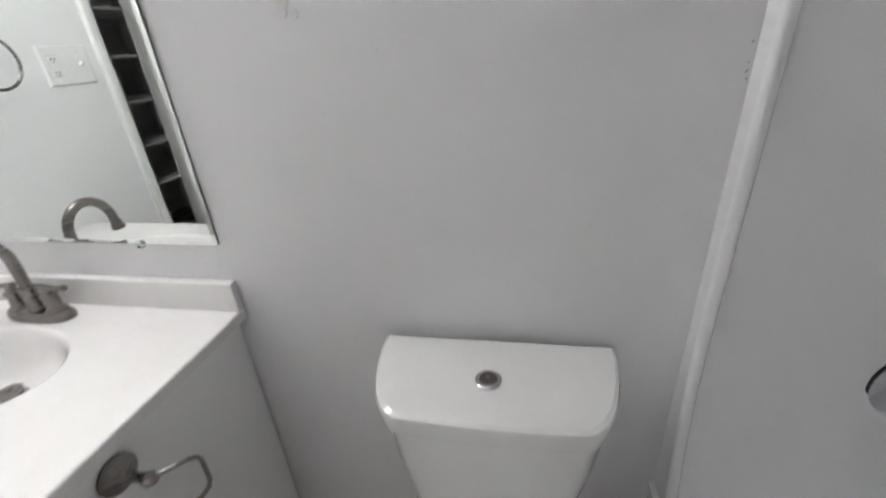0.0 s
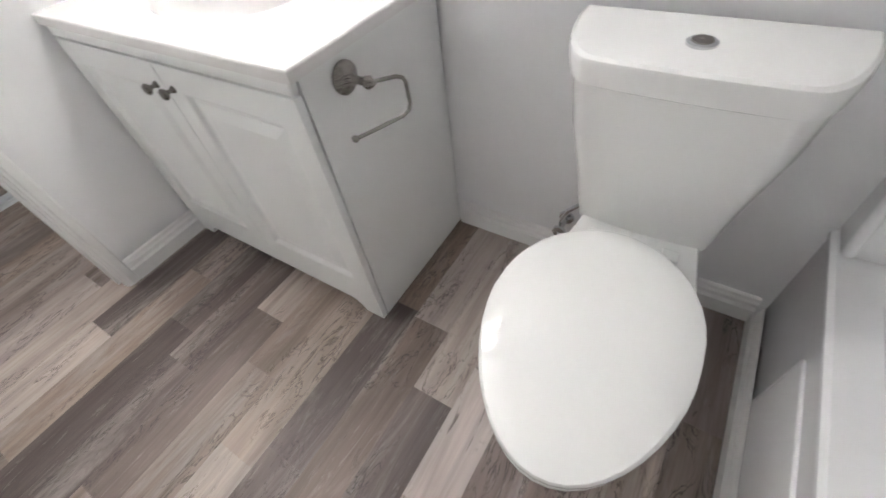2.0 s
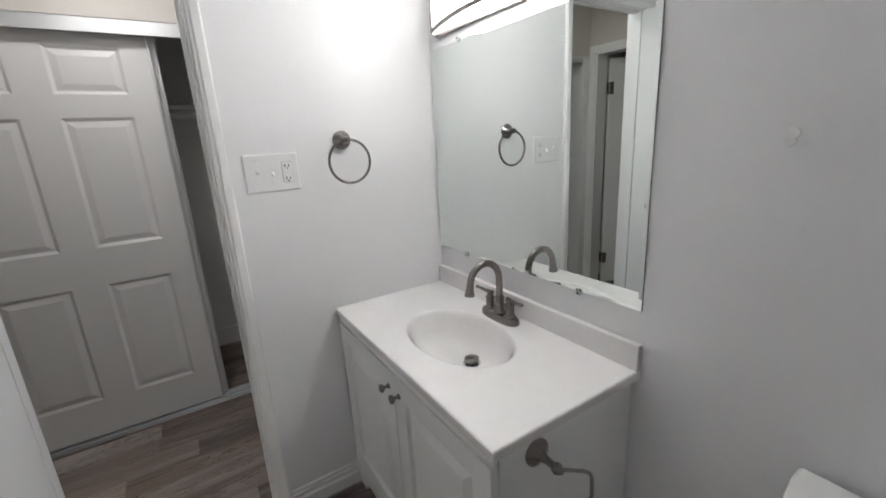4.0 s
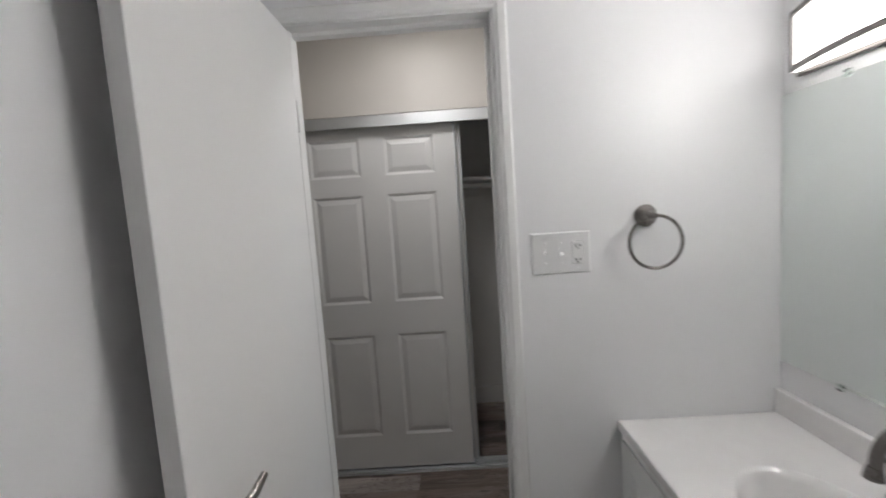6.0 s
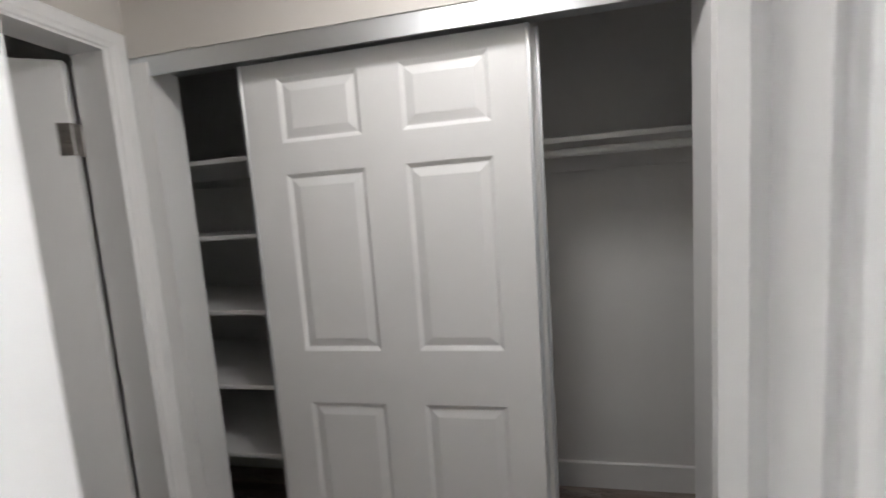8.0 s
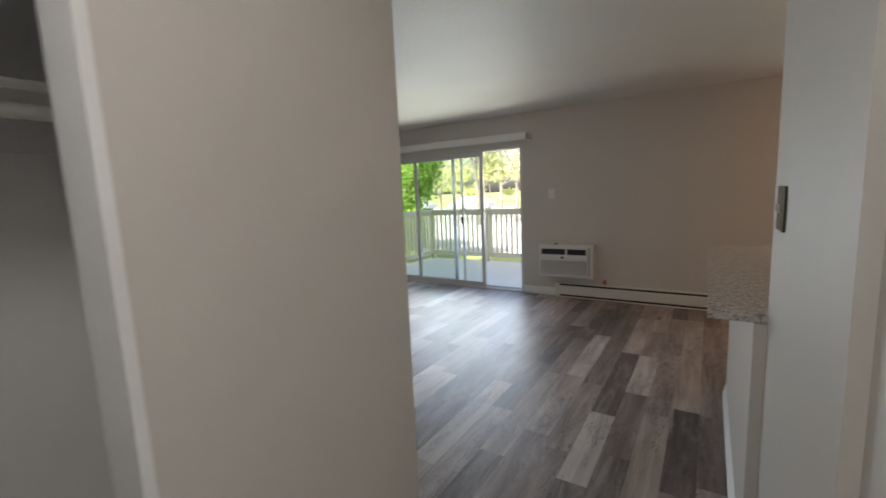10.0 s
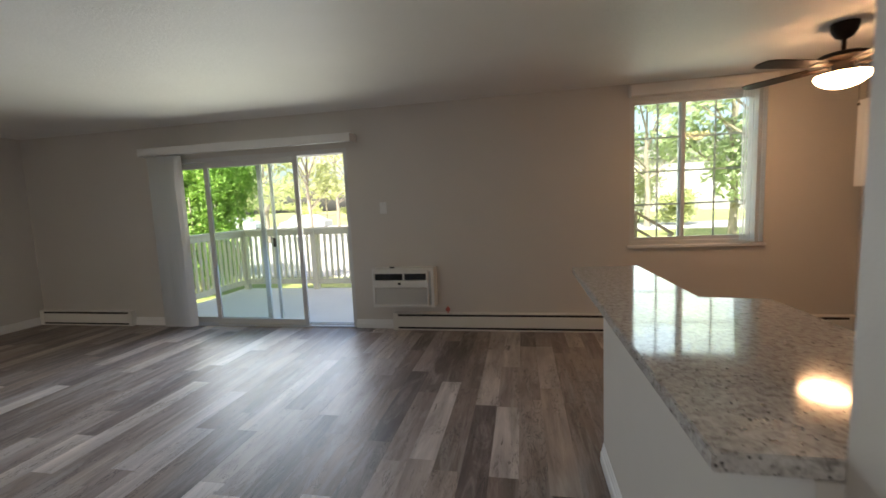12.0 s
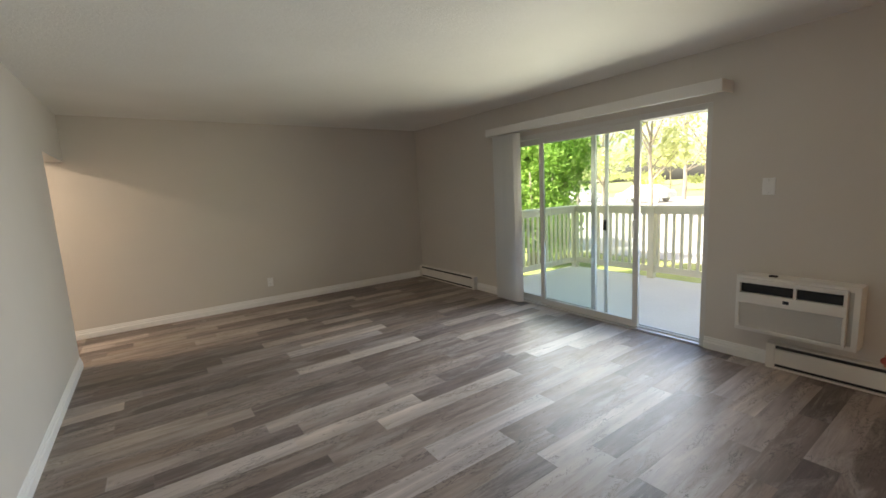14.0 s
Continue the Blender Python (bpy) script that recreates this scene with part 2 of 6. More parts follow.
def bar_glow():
    """Lit acrylic diffuser; emission is set low at the left to spare the near wall."""
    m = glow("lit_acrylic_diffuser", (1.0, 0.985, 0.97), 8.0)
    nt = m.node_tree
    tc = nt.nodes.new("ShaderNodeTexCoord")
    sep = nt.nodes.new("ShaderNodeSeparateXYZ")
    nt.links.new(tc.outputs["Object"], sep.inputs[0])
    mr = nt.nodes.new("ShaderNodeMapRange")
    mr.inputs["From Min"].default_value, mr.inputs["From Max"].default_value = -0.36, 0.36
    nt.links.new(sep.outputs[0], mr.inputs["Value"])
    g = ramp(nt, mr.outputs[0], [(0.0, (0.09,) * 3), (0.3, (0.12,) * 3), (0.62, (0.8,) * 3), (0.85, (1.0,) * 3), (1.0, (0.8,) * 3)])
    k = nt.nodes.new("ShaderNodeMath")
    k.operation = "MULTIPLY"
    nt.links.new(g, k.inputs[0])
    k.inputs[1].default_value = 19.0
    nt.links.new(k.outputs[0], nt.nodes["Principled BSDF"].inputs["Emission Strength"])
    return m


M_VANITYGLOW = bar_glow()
M_FANGLOW = glow("lit_frosted_bowl", (1.0, 0.57, 0.30), 15.0)
M_HALLGLOW = glow("lit_hall_diffuser", (1.0, 0.985, 0.98), 19.0)
M_WARMGLOW = glow("lit_back_hall_diffuser", (1.0, 0.85, 0.72), 75.0)


def foliage(name, dark, light):
    m, nt, b = mat(name, dark, 0.55)
    geo = nt.nodes.new("ShaderNodeNewGeometry")
    c = ramp(nt, geo.outputs["Random Per Island"], [(0.0, dark), (1.0, light)])
    nt.links.new(c, b.inputs["Base Color"])
    tr = nt.nodes.new("ShaderNodeBsdfTranslucent")
    nt.links.new(c, tr.inputs[0])
    mx = nt.nodes.new("ShaderNodeMixShader")
    mx.inputs[0].default_value = 0.5
    nt.links.new(b.outputs[0], mx.inputs[1])
    nt.links.new(tr.outputs[0], mx.inputs[2])
    nt.links.new(mx.outputs[0], nt.nodes["Material Output"].inputs[0])
    return m


M_LEAF_BUSH = foliage("bush_leaves", (0.16, 0.32, 0.05), (0.36, 0.53, 0.13))
M_LEAF_TREE = foliage("tree_leaves", (0.40, 0.45, 0.20), (0.62, 0.65, 0.36))
M_LEAF_DARK = foliage("shade_tree_leaves", (0.30, 0.40, 0.20), (0.52, 0.60, 0.38))
M_BARK = paint("tree_bark", (0.34, 0.30, 0.25), 0.9, 0.8, 0.3, 30)


def ground_mat(name, a, b2, scale, strength=0.4):
    m, nt, b = mat(name, a, 0.9)
    v = coords(nt)
    c = mix(nt, 0.5, ramp(nt, noise_tex(nt, v, scale, 5), [(0.3, a), (0.7, b2)]), ramp(nt, noise_tex(nt, v, scale * 30, 3), [(0.3, a), (0.7, b2)]))
    nt.links.new(c, b.inputs["Base Color"])
    bump(nt, b, noise_tex(nt, v, scale * 40, 3), strength, 0.02)
    return m


M_GRASS = ground_mat("lawn_grass", (0.22, 0.27, 0.07), (0.40, 0.42, 0.18), 0.5)
M_CONCRETE = ground_mat("deck_concrete", (0.74, 0.72, 0.69), (0.84, 0.82, 0.79), 1.5, 0.15)
M_ASPHALT = ground_mat("pale_paving", (0.42, 0.41, 0.40), (0.52, 0.51, 0.50), 0.4, 0.1)


# ---------------- mesh helpers ----------------
def box(bm, x0, x1, y0, y1, z0, z1, bevel=0.0, seg=1):
    vs = [bm.verts.new((x, y, z)) for x in (x0, x1) for y in (y0, y1) for z in (z0, z1)]
    fs = [bm.faces.new([vs[i] for i in f]) for f in ((0, 1, 3, 2), (4, 6, 7, 5), (0, 4, 5, 1), (2, 3, 7, 6), (0, 2, 6, 4), (1, 5, 7, 3))]
    if bevel:
        es = list({e for f in fs for e in f.edges})
        bmesh.ops.bevel(bm, geom=es, offset=bevel, segments=seg, affect="EDGES", profile=0.5)
    return bm


def boxes(*rows, bevel=0.0):
    bm = bmesh.new()
    for r in rows:
        box(bm, *r, bevel=bevel)
    return bm


def cyl(bm, a, b, r0, r1=None, n=20, caps=True):
    a, b = Vector(a), Vector(b)
    r1 = r0 if r1 is None else r1
    q = (b - a).to_track_quat("Z", "Y").to_matrix()
    rings = []
    for p, r in ((a, r0), (b, r1)):
        rings.append([bm.verts.new(p + q @ Vector((r * math.cos(2 * math.pi * i / n), r * math.sin(2 * math.pi * i / n), 0))) for i in range(n)])
    for i in range(n):
        f = bm.faces.new((rings[0][i], rings[0][(i + 1) % n], rings[1][(i + 1) % n], rings[1][i]))
        f.smooth = True
    if caps:
        bm.faces.new(rings[0][::-1])
        bm.faces.new(rings[1])
    return bm


def lathe(bm, prof, origin, axis=(0, 0, 1), n=28):
    """prof: rows of (radius, height along the axis)."""
    q = Vector(axis).to_track_quat("Z", "Y").to_matrix()
    o = Vector(origin)
    rings = []
    for r, h in prof:
        if r < 1e-5:
            rings.append([bm.verts.new(o + q @ Vector((0, 0, h)))])
        else:
            rings.append([bm.verts.new(o + q @ Vector((r * math.cos(2 * math.pi * i / n), r * math.sin(2 * math.pi * i / n), h))) for i in range(n)])
    for a, b in zip(rings, rings[1:]):
        for i in range(n):
            j = (i + 1) % n
            if len(a) == 1 and len(b) == 1:
                continue
            if len(a) == 1:
                f = bm.faces.new((a[0], b[j], b[i]))
            elif len(b) == 1:
                f = bm.faces.new((a[i], a[j], b[0]))
            else:
                f = bm.faces.new((a[i], a[j], b[j], b[i]))
            f.smooth = True
    return bm


def tube(bm, pts, r, n=14, closed=False):
    pts = [Vector(p) for p in pts]
    rings, up = [], None
    k = len(pts)
    for i, p in enumerate(pts):
        if closed:
            d = pts[(i + 1) % k] - pts[i - 1]
        else:
            d = pts[min(i + 1, k - 1)] - pts[max(i - 1, 0)]
        d.normalize()
        if up is None:
            up = Vector((0, 0, 1)) if abs(d.z) < 0.9 else Vector((1, 0, 0))
        side = d.cross(up).normalized()
        up = side.cross(d).normalized()
        rr = r[i] if isinstance(r, (list, tuple)) else r
        rings.append([bm.verts.new(p + rr * (math.cos(2 * math.pi * j / n) * side + math.sin(2 * math.pi * j / n) * up)) for j in range(n)])
    pairs = list(zip(rings, rings[1:])) + ([(rings[-1], rings[0])] if closed else [])
    for a, b in pairs:
        for j in range(n):
            f = bm.faces.new((a[j], a[(j + 1) % n], b[(j + 1) % n], b[j]))
            f.smooth = True
    if not closed:
        bm.faces.new(rings[0][::-1])
        bm.faces.new(rings[-1])
    return bm


def loft(bm, rings, cap0=True, cap1=True, smooth=True):
    vr = [[bm.verts.new(p) for p in ring] for ring in rings]
    n = len(vr[0])
    for a, b in zip(vr, vr[1:]):
        for i in range(n):
            f = bm.faces.new((a[i], a[(i + 1) % n], b[(i + 1) % n], b[i]))
            f.smooth = smooth
    if cap0:
        bm.faces.new(vr[0][::-1])
    if cap1:
        bm.faces.new(vr[-1])
    return bm


def extrude_profile(bm, prof, p0, p1, out):
    """prof: rows of (out, up); swept straight from p0 to p1."""
    p0, p1, out = Vector(p0), Vector(p1), Vector(out)
    a = [bm.verts.new(p0 + out * u + Vector((0, 0, v))) for u, v in prof]
    b = [bm.verts.new(p1 + out * u + Vector((0, 0, v))) for u, v in prof]
    n = len(prof)
    for i in range(n):
        bm.faces.new((a[i], a[(i + 1) % n], b[(i + 1) % n], b[i]))
    bm.faces.new(a[::-1])
    bm.faces.new(b)
    return bm


def finish(bm):
    bmesh.ops.recalc_face_normals(bm, faces=bm.faces)
    for e in bm.edges:
        if len(e.link_faces) == 2 and e.calc_face_angle() > 0.62:
            e.smooth = False
    me = bpy.data.meshes.new("mesh")
    bm.to_mesh(me)
    bm.free()
    return me


def mesh_ob(name, bm, material, base=(0, 0, 0)):
    me = finish(bm)
    base = Vector(base)
    if base.length:
        me.transform(Matrix.Translation(-base))
    me.name = name
    me.materials.append(material)
    ob = new(name, me)
    ob.location = base
    return ob


def structure(name, bm, material, label=""):
    return tagged(mesh_ob(name, bm, material), label, "", "", "structure")


def thing(name, base, label, category, group=""):
    e = new(name)
    e.empty_display_size = 0.05
    e.location = base
    return tagged(e, label, category, group)


def part(name, bm, material, parent, label=""):
    me = finish(bm)
    base = Vector(parent.location)
    p = parent
    while p.parent:
        p = p.parent
        base += Vector(p.location)
    me.transform(Matrix.Translation(-base))
    me.name = name
    me.materials.append(material)
    ob = new(name, me)
    ob.parent = parent
    if label:
        ob["label"] = label
    return ob


BASE_PROF = [(0, 0), (0.017, 0), (0.017, 0.050), (0.010, 0.058), (0.010, 0.072), (0.0055, 0.078), (0.0055, 0.089), (0.001, 0.095), (0, 0.095)]
CASE_PROF = [(0, 0), (0.06, 0), (0.06, 0.010), (0.052, 0.015), (0.022, 0.015), (0.014, 0.011), (0.004, 0.010), (0, 0.006)]


# ---------------- large structure ----------------
NORTH, WEST, EAST, CEIL = 4.70, -6.93, 2.45, 2.44
HALL_W, HALL_E, HALL_S = -1.00, -0.095, -2.22
LIV_S, BATH_S, BATH_E = 0.20, -1.51, 2.66
DOOR_N, DOOR_S, DOOR_H = -0.812, -1.449, 2.065

structure("floor", boxes((WEST - 0.2, EAST + 0.2, LIV_S, NORTH, -0.2, -0.008)), M_DARK, "grey-brown wood-look vinyl plank floor")
structure("floor_bathroom", boxes((WEST - 0.2, EAST + 0.3, -4.3, LIV_S, -0.2, -0.008)), M_DARK, "grey-brown wood-look vinyl plank floor")
structure("ceiling", boxes((WEST, EAST, LIV_S, NORTH, CEIL, CEIL + 0.1), (HALL_W, HALL_E, HALL_S, LIV_S, CEIL, CEIL + 0.1), (HALL_E, EAST, 0.1, LIV_S, CEIL, CEIL + 0.1)), M_CEIL, "white knockdown-textured ceiling")
structure("ceiling_bathroom", boxes((-0.0, BATH_E, BATH_S, 0.0, 2.25, 2.45)), M_BATH, "smooth white bathroom ceiling")
structure("ceiling_closet", boxes((-1.97, HALL_W - 0.12, -2.82, 0.0, 2.36, 2.46)), M_SHELF)
structure("ceiling_back_hall", boxes((WEST, -5.85, -2.4, LIV_S - 0.12, CEIL - 0.03, CEIL + 0.1)), M_CEIL)
structure("ceiling_bedroom", boxes((-2.0, 1.2, -4.3, HALL_S - 0.12, CEIL, CEIL + 0.1)), M_CEIL)

# bathroom: white inner skins on the shared walls
structure("wall_bathroom_west", boxes(
    (HALL_E + 0.04, 0, DOOR_N, 0.0, 0, 2.45), (HALL_E + 0.04, 0, BATH_S, DOOR_S, 0, 2.45),
    (HALL_E + 0.04, 0, DOOR_S, DOOR_N, DOOR_H, 2.45)), M_BATH, "white painted bathroom wall")
structure("wall_bathroom_north", boxes((-0.02, BATH_E, 0, 0.05, 0, 2.45)), M_BATH, "white painted wall with filled nail holes")
structure("wall_bathroom_south", boxes((-0.07, BATH_E, BATH_S - 0.1, BATH_S, 0, 2.45)), M_BATH)
structure("wall_bathroom_east", boxes((BATH_E, BATH_E + 0.1, BATH_S - 0.1, 0.05, 0, 2.45)), M_BATH)
# hall and living room: greige
structure("wall_hall_east", boxes(
    (HALL_E, HALL_E + 0.04, DOOR_N, 0.05, 0, CEIL), (HALL_E, HALL_E + 0.04, HALL_S, DOOR_S, 0, CEIL),
    (HALL_E, HALL_E + 0.04, DOOR_S, DOOR_N, DOOR_H, CEIL), (-0.12, -0.02, 0.05, 0.915, 0, CEIL)), M_GREIGE, "greige wall ending beside the kitchen bar")
structure("wall_hall_south", boxes(
    (HALL_W - 0.12, -0.935, HALL_S - 0.12, HALL_S, 0, CEIL), (-0.215, HALL_E, HALL_S - 0.12, HALL_S, 0, CEIL),
    (-0.935, -0.215, HALL_S - 0.12, HALL_S, 2.04, CEIL)), M_GREIGE)
structure("wall_closet_front", boxes(
    (HALL_W - 0.12, HALL_W, -0.46, LIV_S, 0, CEIL), (HALL_W - 0.12, HALL_W, HALL_S, -0.46, 2.02, CEIL)), M_GREIGE, "greige wall above and beside the closet")
structure("wall_closet_back", boxes((-1.97, -1.85, -2.82, 0.0, 0, 2.4)), M_SHELF, "pale closet back wall")
structure("wall_closet_sides", boxes((-1.97, HALL_W - 0.12, -2.94, -2.82, 0, 2.4), (-1.97, HALL_W - 0.12, 0.0, 0.078, 0, 2.4), (HALL_W - 0.12, HALL_W - 0.06, -2.82, HALL_S - 0.12, 0, 2.4)), M_SHELF)
structure("wall_living_south", boxes(
    (-5.85, HALL_W - 0.12, LIV_S - 0.12, LIV_S + 0.06, 0, CEIL), (WEST, -5.85, LIV_S - 0.12, LIV_S + 0.06, 1.95, CEIL)), M_GREIGE, "greige wall with an opening to a back hall")
structure("wall_west", boxes((WEST - 0.12, WEST, -2.5, NORTH + 0.2, 0, CEIL + 0.1)), M_GREIGE, "plain greige wall")
structure("wall_back_hall", boxes((-5.85, -5.73, -2.4, LIV_S - 0.12, 0, CEIL), (WEST, -5.73, -2.5, -2.4, 0, CEIL)), M_GREIGE)
SX0, SX1, SH = -4.86, -2.44, 2.04
WX0, WX1, WZ0, WZ1 = 0.50, 1.68, 0.885, 2.32
structure("wall_north", boxes(
    (WEST, SX0, NORTH, NORTH + 0.2, -0.2, CEIL + 0.1), (SX0, SX1, NORTH, NORTH + 0.2, SH, CEIL + 0.1), (SX1, WX0, NORTH, NORTH + 0.2, -0.2, CEIL + 0.1),
    (WX0, WX1, NORTH, NORTH + 0.2, -0.2, WZ0), (WX0, WX1, NORTH, NORTH + 0.2, WZ1, CEIL + 0.1), (WX1, EAST + 0.12, NORTH, NORTH + 0.2, -0.2, CEIL + 0.1)), M_GREIGE, "greige outer wall with a sliding door and a window")
structure("wall_east", boxes((EAST, EAST + 0.12, 0.1, NORTH, 0, CEIL)), M_GREIGE)
structure("wall_kitchen_south", boxes((-0.02, EAST + 0.12, 0.05, 0.17, 0, CEIL)), M_GREIGE)
structure("wall_bedroom", boxes((-2.0, 1.2, -4.3, -4.2, 0, CEIL), (-2.1, -2.0, -4.3, -2.94, 0, CEIL), (1.2, 1.3, -4.3, HALL_S, 0, CEIL), (HALL_E, 1.2, HALL_S - 0.12, HALL_S, 0, CEIL)), M_GREIGE)
structure("half_wall", boxes((-0.155, -0.03, 0.915, 2.44, 0, 0.965)), M_GREIGE, "greige half wall under the granite bar")
# unseen mass added above the rooms; its height shades the deck
structure("upper_storeys", boxes((WEST - 0.3, EAST + 0.3, -4.4, NORTH + 0.2, CEIL + 0.12, 6.2)), M_STUCCO)

# baseboards
bb = bmesh.new()
for p0, p1, out in (((0.945, 0, 0), (1.87, 0, 0), (0, -1, 0)), ((0, -0.485, 0), (0, -0.782, 0), (1, 0, 0)), ((0, BATH_S, 0), (1.88, BATH_S, 0), (0, 1, 0))):
    extrude_profile(bb, BASE_PROF, p0, p1, out)
structure("baseboard_bathroom", bb, M_TRIM, "white moulded baseboard")
bb = bmesh.new()
for p0, p1, out in (((WEST, LIV_S, 0), (WEST, NORTH, 0), (1, 0, 0)), ((WEST, -2.4, 0), (WEST, LIV_S, 0), (1, 0, 0)), ((-5.85, LIV_S + 0.06, 0), (HALL_W - 0.12, LIV_S + 0.06, 0), (0, 1, 0)), ((HALL_W - 0.12, LIV_S, 0), (HALL_W, LIV_S, 0), (0, 1, 0)), ((HALL_W, -0.46, 0), (HALL_W, LIV_S, 0), (1, 0, 0)), ((-5.456, NORTH, 0), (SX0, NORTH, 0), (0, -1, 0)), ((SX1, NORTH, 0), (-1.977, NORTH, 0), (0, -1, 0)), ((HALL_E, -0.78, 0), (HALL_E, 0.05, 0), (-1, 0, 0)), ((-0.12, 0.05, 0), (-0.12, 0.915, 0), (-1, 0, 0)), ((-0.155, 0.915, 0), (-0.155, 2.44, 0), (-1, 0, 0)), ((-0.155, 2.44, 0), (-0.03, 2.44, 0), (0, 1, 0))):
    extrude_profile(bb, [(u, v * 1.1) for u, v in BASE_PROF], p0, p1, out)
structure("baseboard_living", bb, M_TRIM, "white moulded baseboard")
bb = bmesh.new()
for p0, p1, out in (((-1.85, -2.82, 0), (-1.85, 0.0, 0), (1, 0, 0)), ((-1.85, 0.0, 0), (HALL_W - 0.12, 0.0, 0), (0, -1, 0))):
    extrude_profile(bb, [(0, 0), (0.012, 0), (0.012, 0.13), (0, 0.135)], p0, p1, out)
structure("baseboard_closet", bb, M_TRIM)


def casing(bm, face, n_dir, axis, a0, a1, head, k=1.0, south=True):
    """Mitred casing round an opening: face = fixed coordinate, n_dir = outward sign, axis 'y' or 'x' along the wall."""
    w = 0.06
    prof = [(u * k, v) for u, v in CASE_PROF]

    def pt(u, z, o):
        return (face + n_dir * o, u, z) if axis == "y" else (u, face + n_dir * o, z)

    for inner, outer in ((a0, a0 - w), (a1, a1 + w)):
        if inner == a0 and not south:
            continue
        s = 1 if outer > inner else -1
        lower = [pt(inner + s * u, 0, v) for u, v in prof]
        upper = [pt(inner + s * u, head + u, v) for u, v in prof]
        loft(bm, [lower, upper], smooth=False)
    left = [pt(a0 - u, head + u, v) for u, v in prof]
    right = [pt(a1 + u, head + u, v) for u, v in prof]
    loft(bm, [left, right], smooth=False)


bm = bmesh.new()
casing(bm, 0.0, 1, "y", DOOR_S + 0.012, DOOR_N - 0.012, DOOR_H - 0.012, 0.7, False)
casing(bm, HALL_E, -1, "y", DOOR_S + 0.012, DOOR_N - 0.012, DOOR_H - 0.012, 0.7)
box(bm, HALL_E - 0.003, 0.003, DOOR_N - 0.018, DOOR_N + 0.001, 0, DOOR_H)
for ya, yb in ((DOOR_N - 0.0115, DOOR_N + 0.042), (DOOR_S - 0.042, DOOR_S + 0.0115)):
    box(bm, HALL_E - 0.026, HALL_E - 0.0005, ya, yb, 0, DOOR_H + 0.03, bevel=0.003, seg=2)
box(bm, -0.075, -0.022, DOOR_S + 0.0182, DOOR_S + 0.0355, 0, DOOR_H - 0.0185)
box(bm, HALL_E - 0.003, -0.021, DOOR_S - 0.001, DOOR_S + 0.018, 0, DOOR_H)
box(bm, HALL_E - 0.003, 0.003, DOOR_S + 0.018, DOOR_N - 0.018, DOOR_H - 0.018, DOOR_H + 0.001)
box(bm, -0.072, -0.04, DOOR_N - 0.028, DOOR_N - 0.018, 0, DOOR_H - 0.018)
box(bm, -0.072, -0.04, DOOR_S + 0.03, DOOR_N - 0.03, DOOR_H - 0.03, DOOR_H - 0.018)
structure("trim_bathroom_door", bm, M_TRIM, "white painted door casing and jamb")
bm = bmesh.new()
casing(bm, HALL_S, 1, "x", -0.935, -0.215, 2.03)
box(bm, -0.936, -0.918, HALL_S - 0.123, HALL_S + 0.003, 0, 2.04)
box(bm, -0.232, -0.214, HALL_S - 0.123, HALL_S + 0.003, 0, 2.04)
box(bm, -0.918, -0.232, HALL_S - 0.123, HALL_S + 0.003, 2.022, 2.041)
structure("trim_hall_door", bm, M_TRIM, "white painted door casing")
bm = boxes((HALL_W - 0.122, HALL_W + 0.002, -0.478, -0.46, 0, 2.02), (HALL_W - 0.122, HALL_W + 0.002, HALL_S + 0.0, HALL_S + 0.075, 0, 2.0))
structure("trim_closet_jambs", bm, M_TRIM, "white closet jambs")


# ---------------- bathroom ----------------
def panel_face(bm, x0, x1, z0, z1, panels, y=0.0, deep=0.009, frame_w=0.014, field=0.042, sgn=1):
    """A flat face at y with raised panels; sgn gives the side on which the face looks (-y for 1)."""
    xs = sorted({x0, x1, *[p[0] for p in panels], *[p[1] for p in panels]})
    zs = sorted({z0, z1, *[p[2] for p in panels], *[p[3] for p in panels]})
    for i in range(len(xs) - 1):
        for j in range(len(zs) - 1):
            cx, cz = (xs[i] + xs[i + 1]) / 2, (zs[j] + zs[j + 1]) / 2
            if any(p[0] < cx < p[1] and p[2] < cz < p[3] for p in panels):
                continue
            bm.faces.new([bm.verts.new((x, y, z)) for x, z in ((xs[i], zs[j]), (xs[i + 1], zs[j]), (xs[i + 1], zs[j + 1]), (xs[i], zs[j + 1]))])
    for a0, a1, c0, c1 in panels:
        rings = []
        for inset, depth in ((0, 0), (0.004, 0.002), (frame_w, deep), (frame_w + 0.004, deep), (field, 0.0025), (field + 0.003, 0.002)):
            rings.append([(x, y + sgn * depth, z) for x, z in ((a0 + inset, c0 + inset), (a1 - inset, c0 + inset), (a1 - inset, c1 - inset), (a0 + inset, c1 - inset))])
        loft(bm, rings, cap0=False, cap1=True, smooth=False)
    return bm


def slab_door(bm, x0, x1, z0, z1, y0, y1, panels, deep=0.009, field=0.042):
    """Door leaf between y0 (face with panels) and y1; panels on both faces."""
    panel_face(bm, x0, x1, z0, z1, panels, y0, deep=deep, field=field, sgn=1)
    panel_face(bm, x0, x1, z0, z1, panels, y1, sgn=-1)
    for a, b in (((x0, z0), (x1, z0)), ((x1, z0), (x1, z1)), ((x1, z1), (x0, z1)), ((x0, z1), (x0, z0))):
        bm.faces.new([bm.verts.new(p) for p in ((a[0], y0, a[1]), (b[0], y0, b[1]), (b[0], y1, b[1]), (a[0], y1, a[1]))])
    bmesh.ops.remove_doubles(bm, verts=bm.verts, dist=1e-5)
    return bm


VW, VD, VH = 0.958, 0.502, 0.81


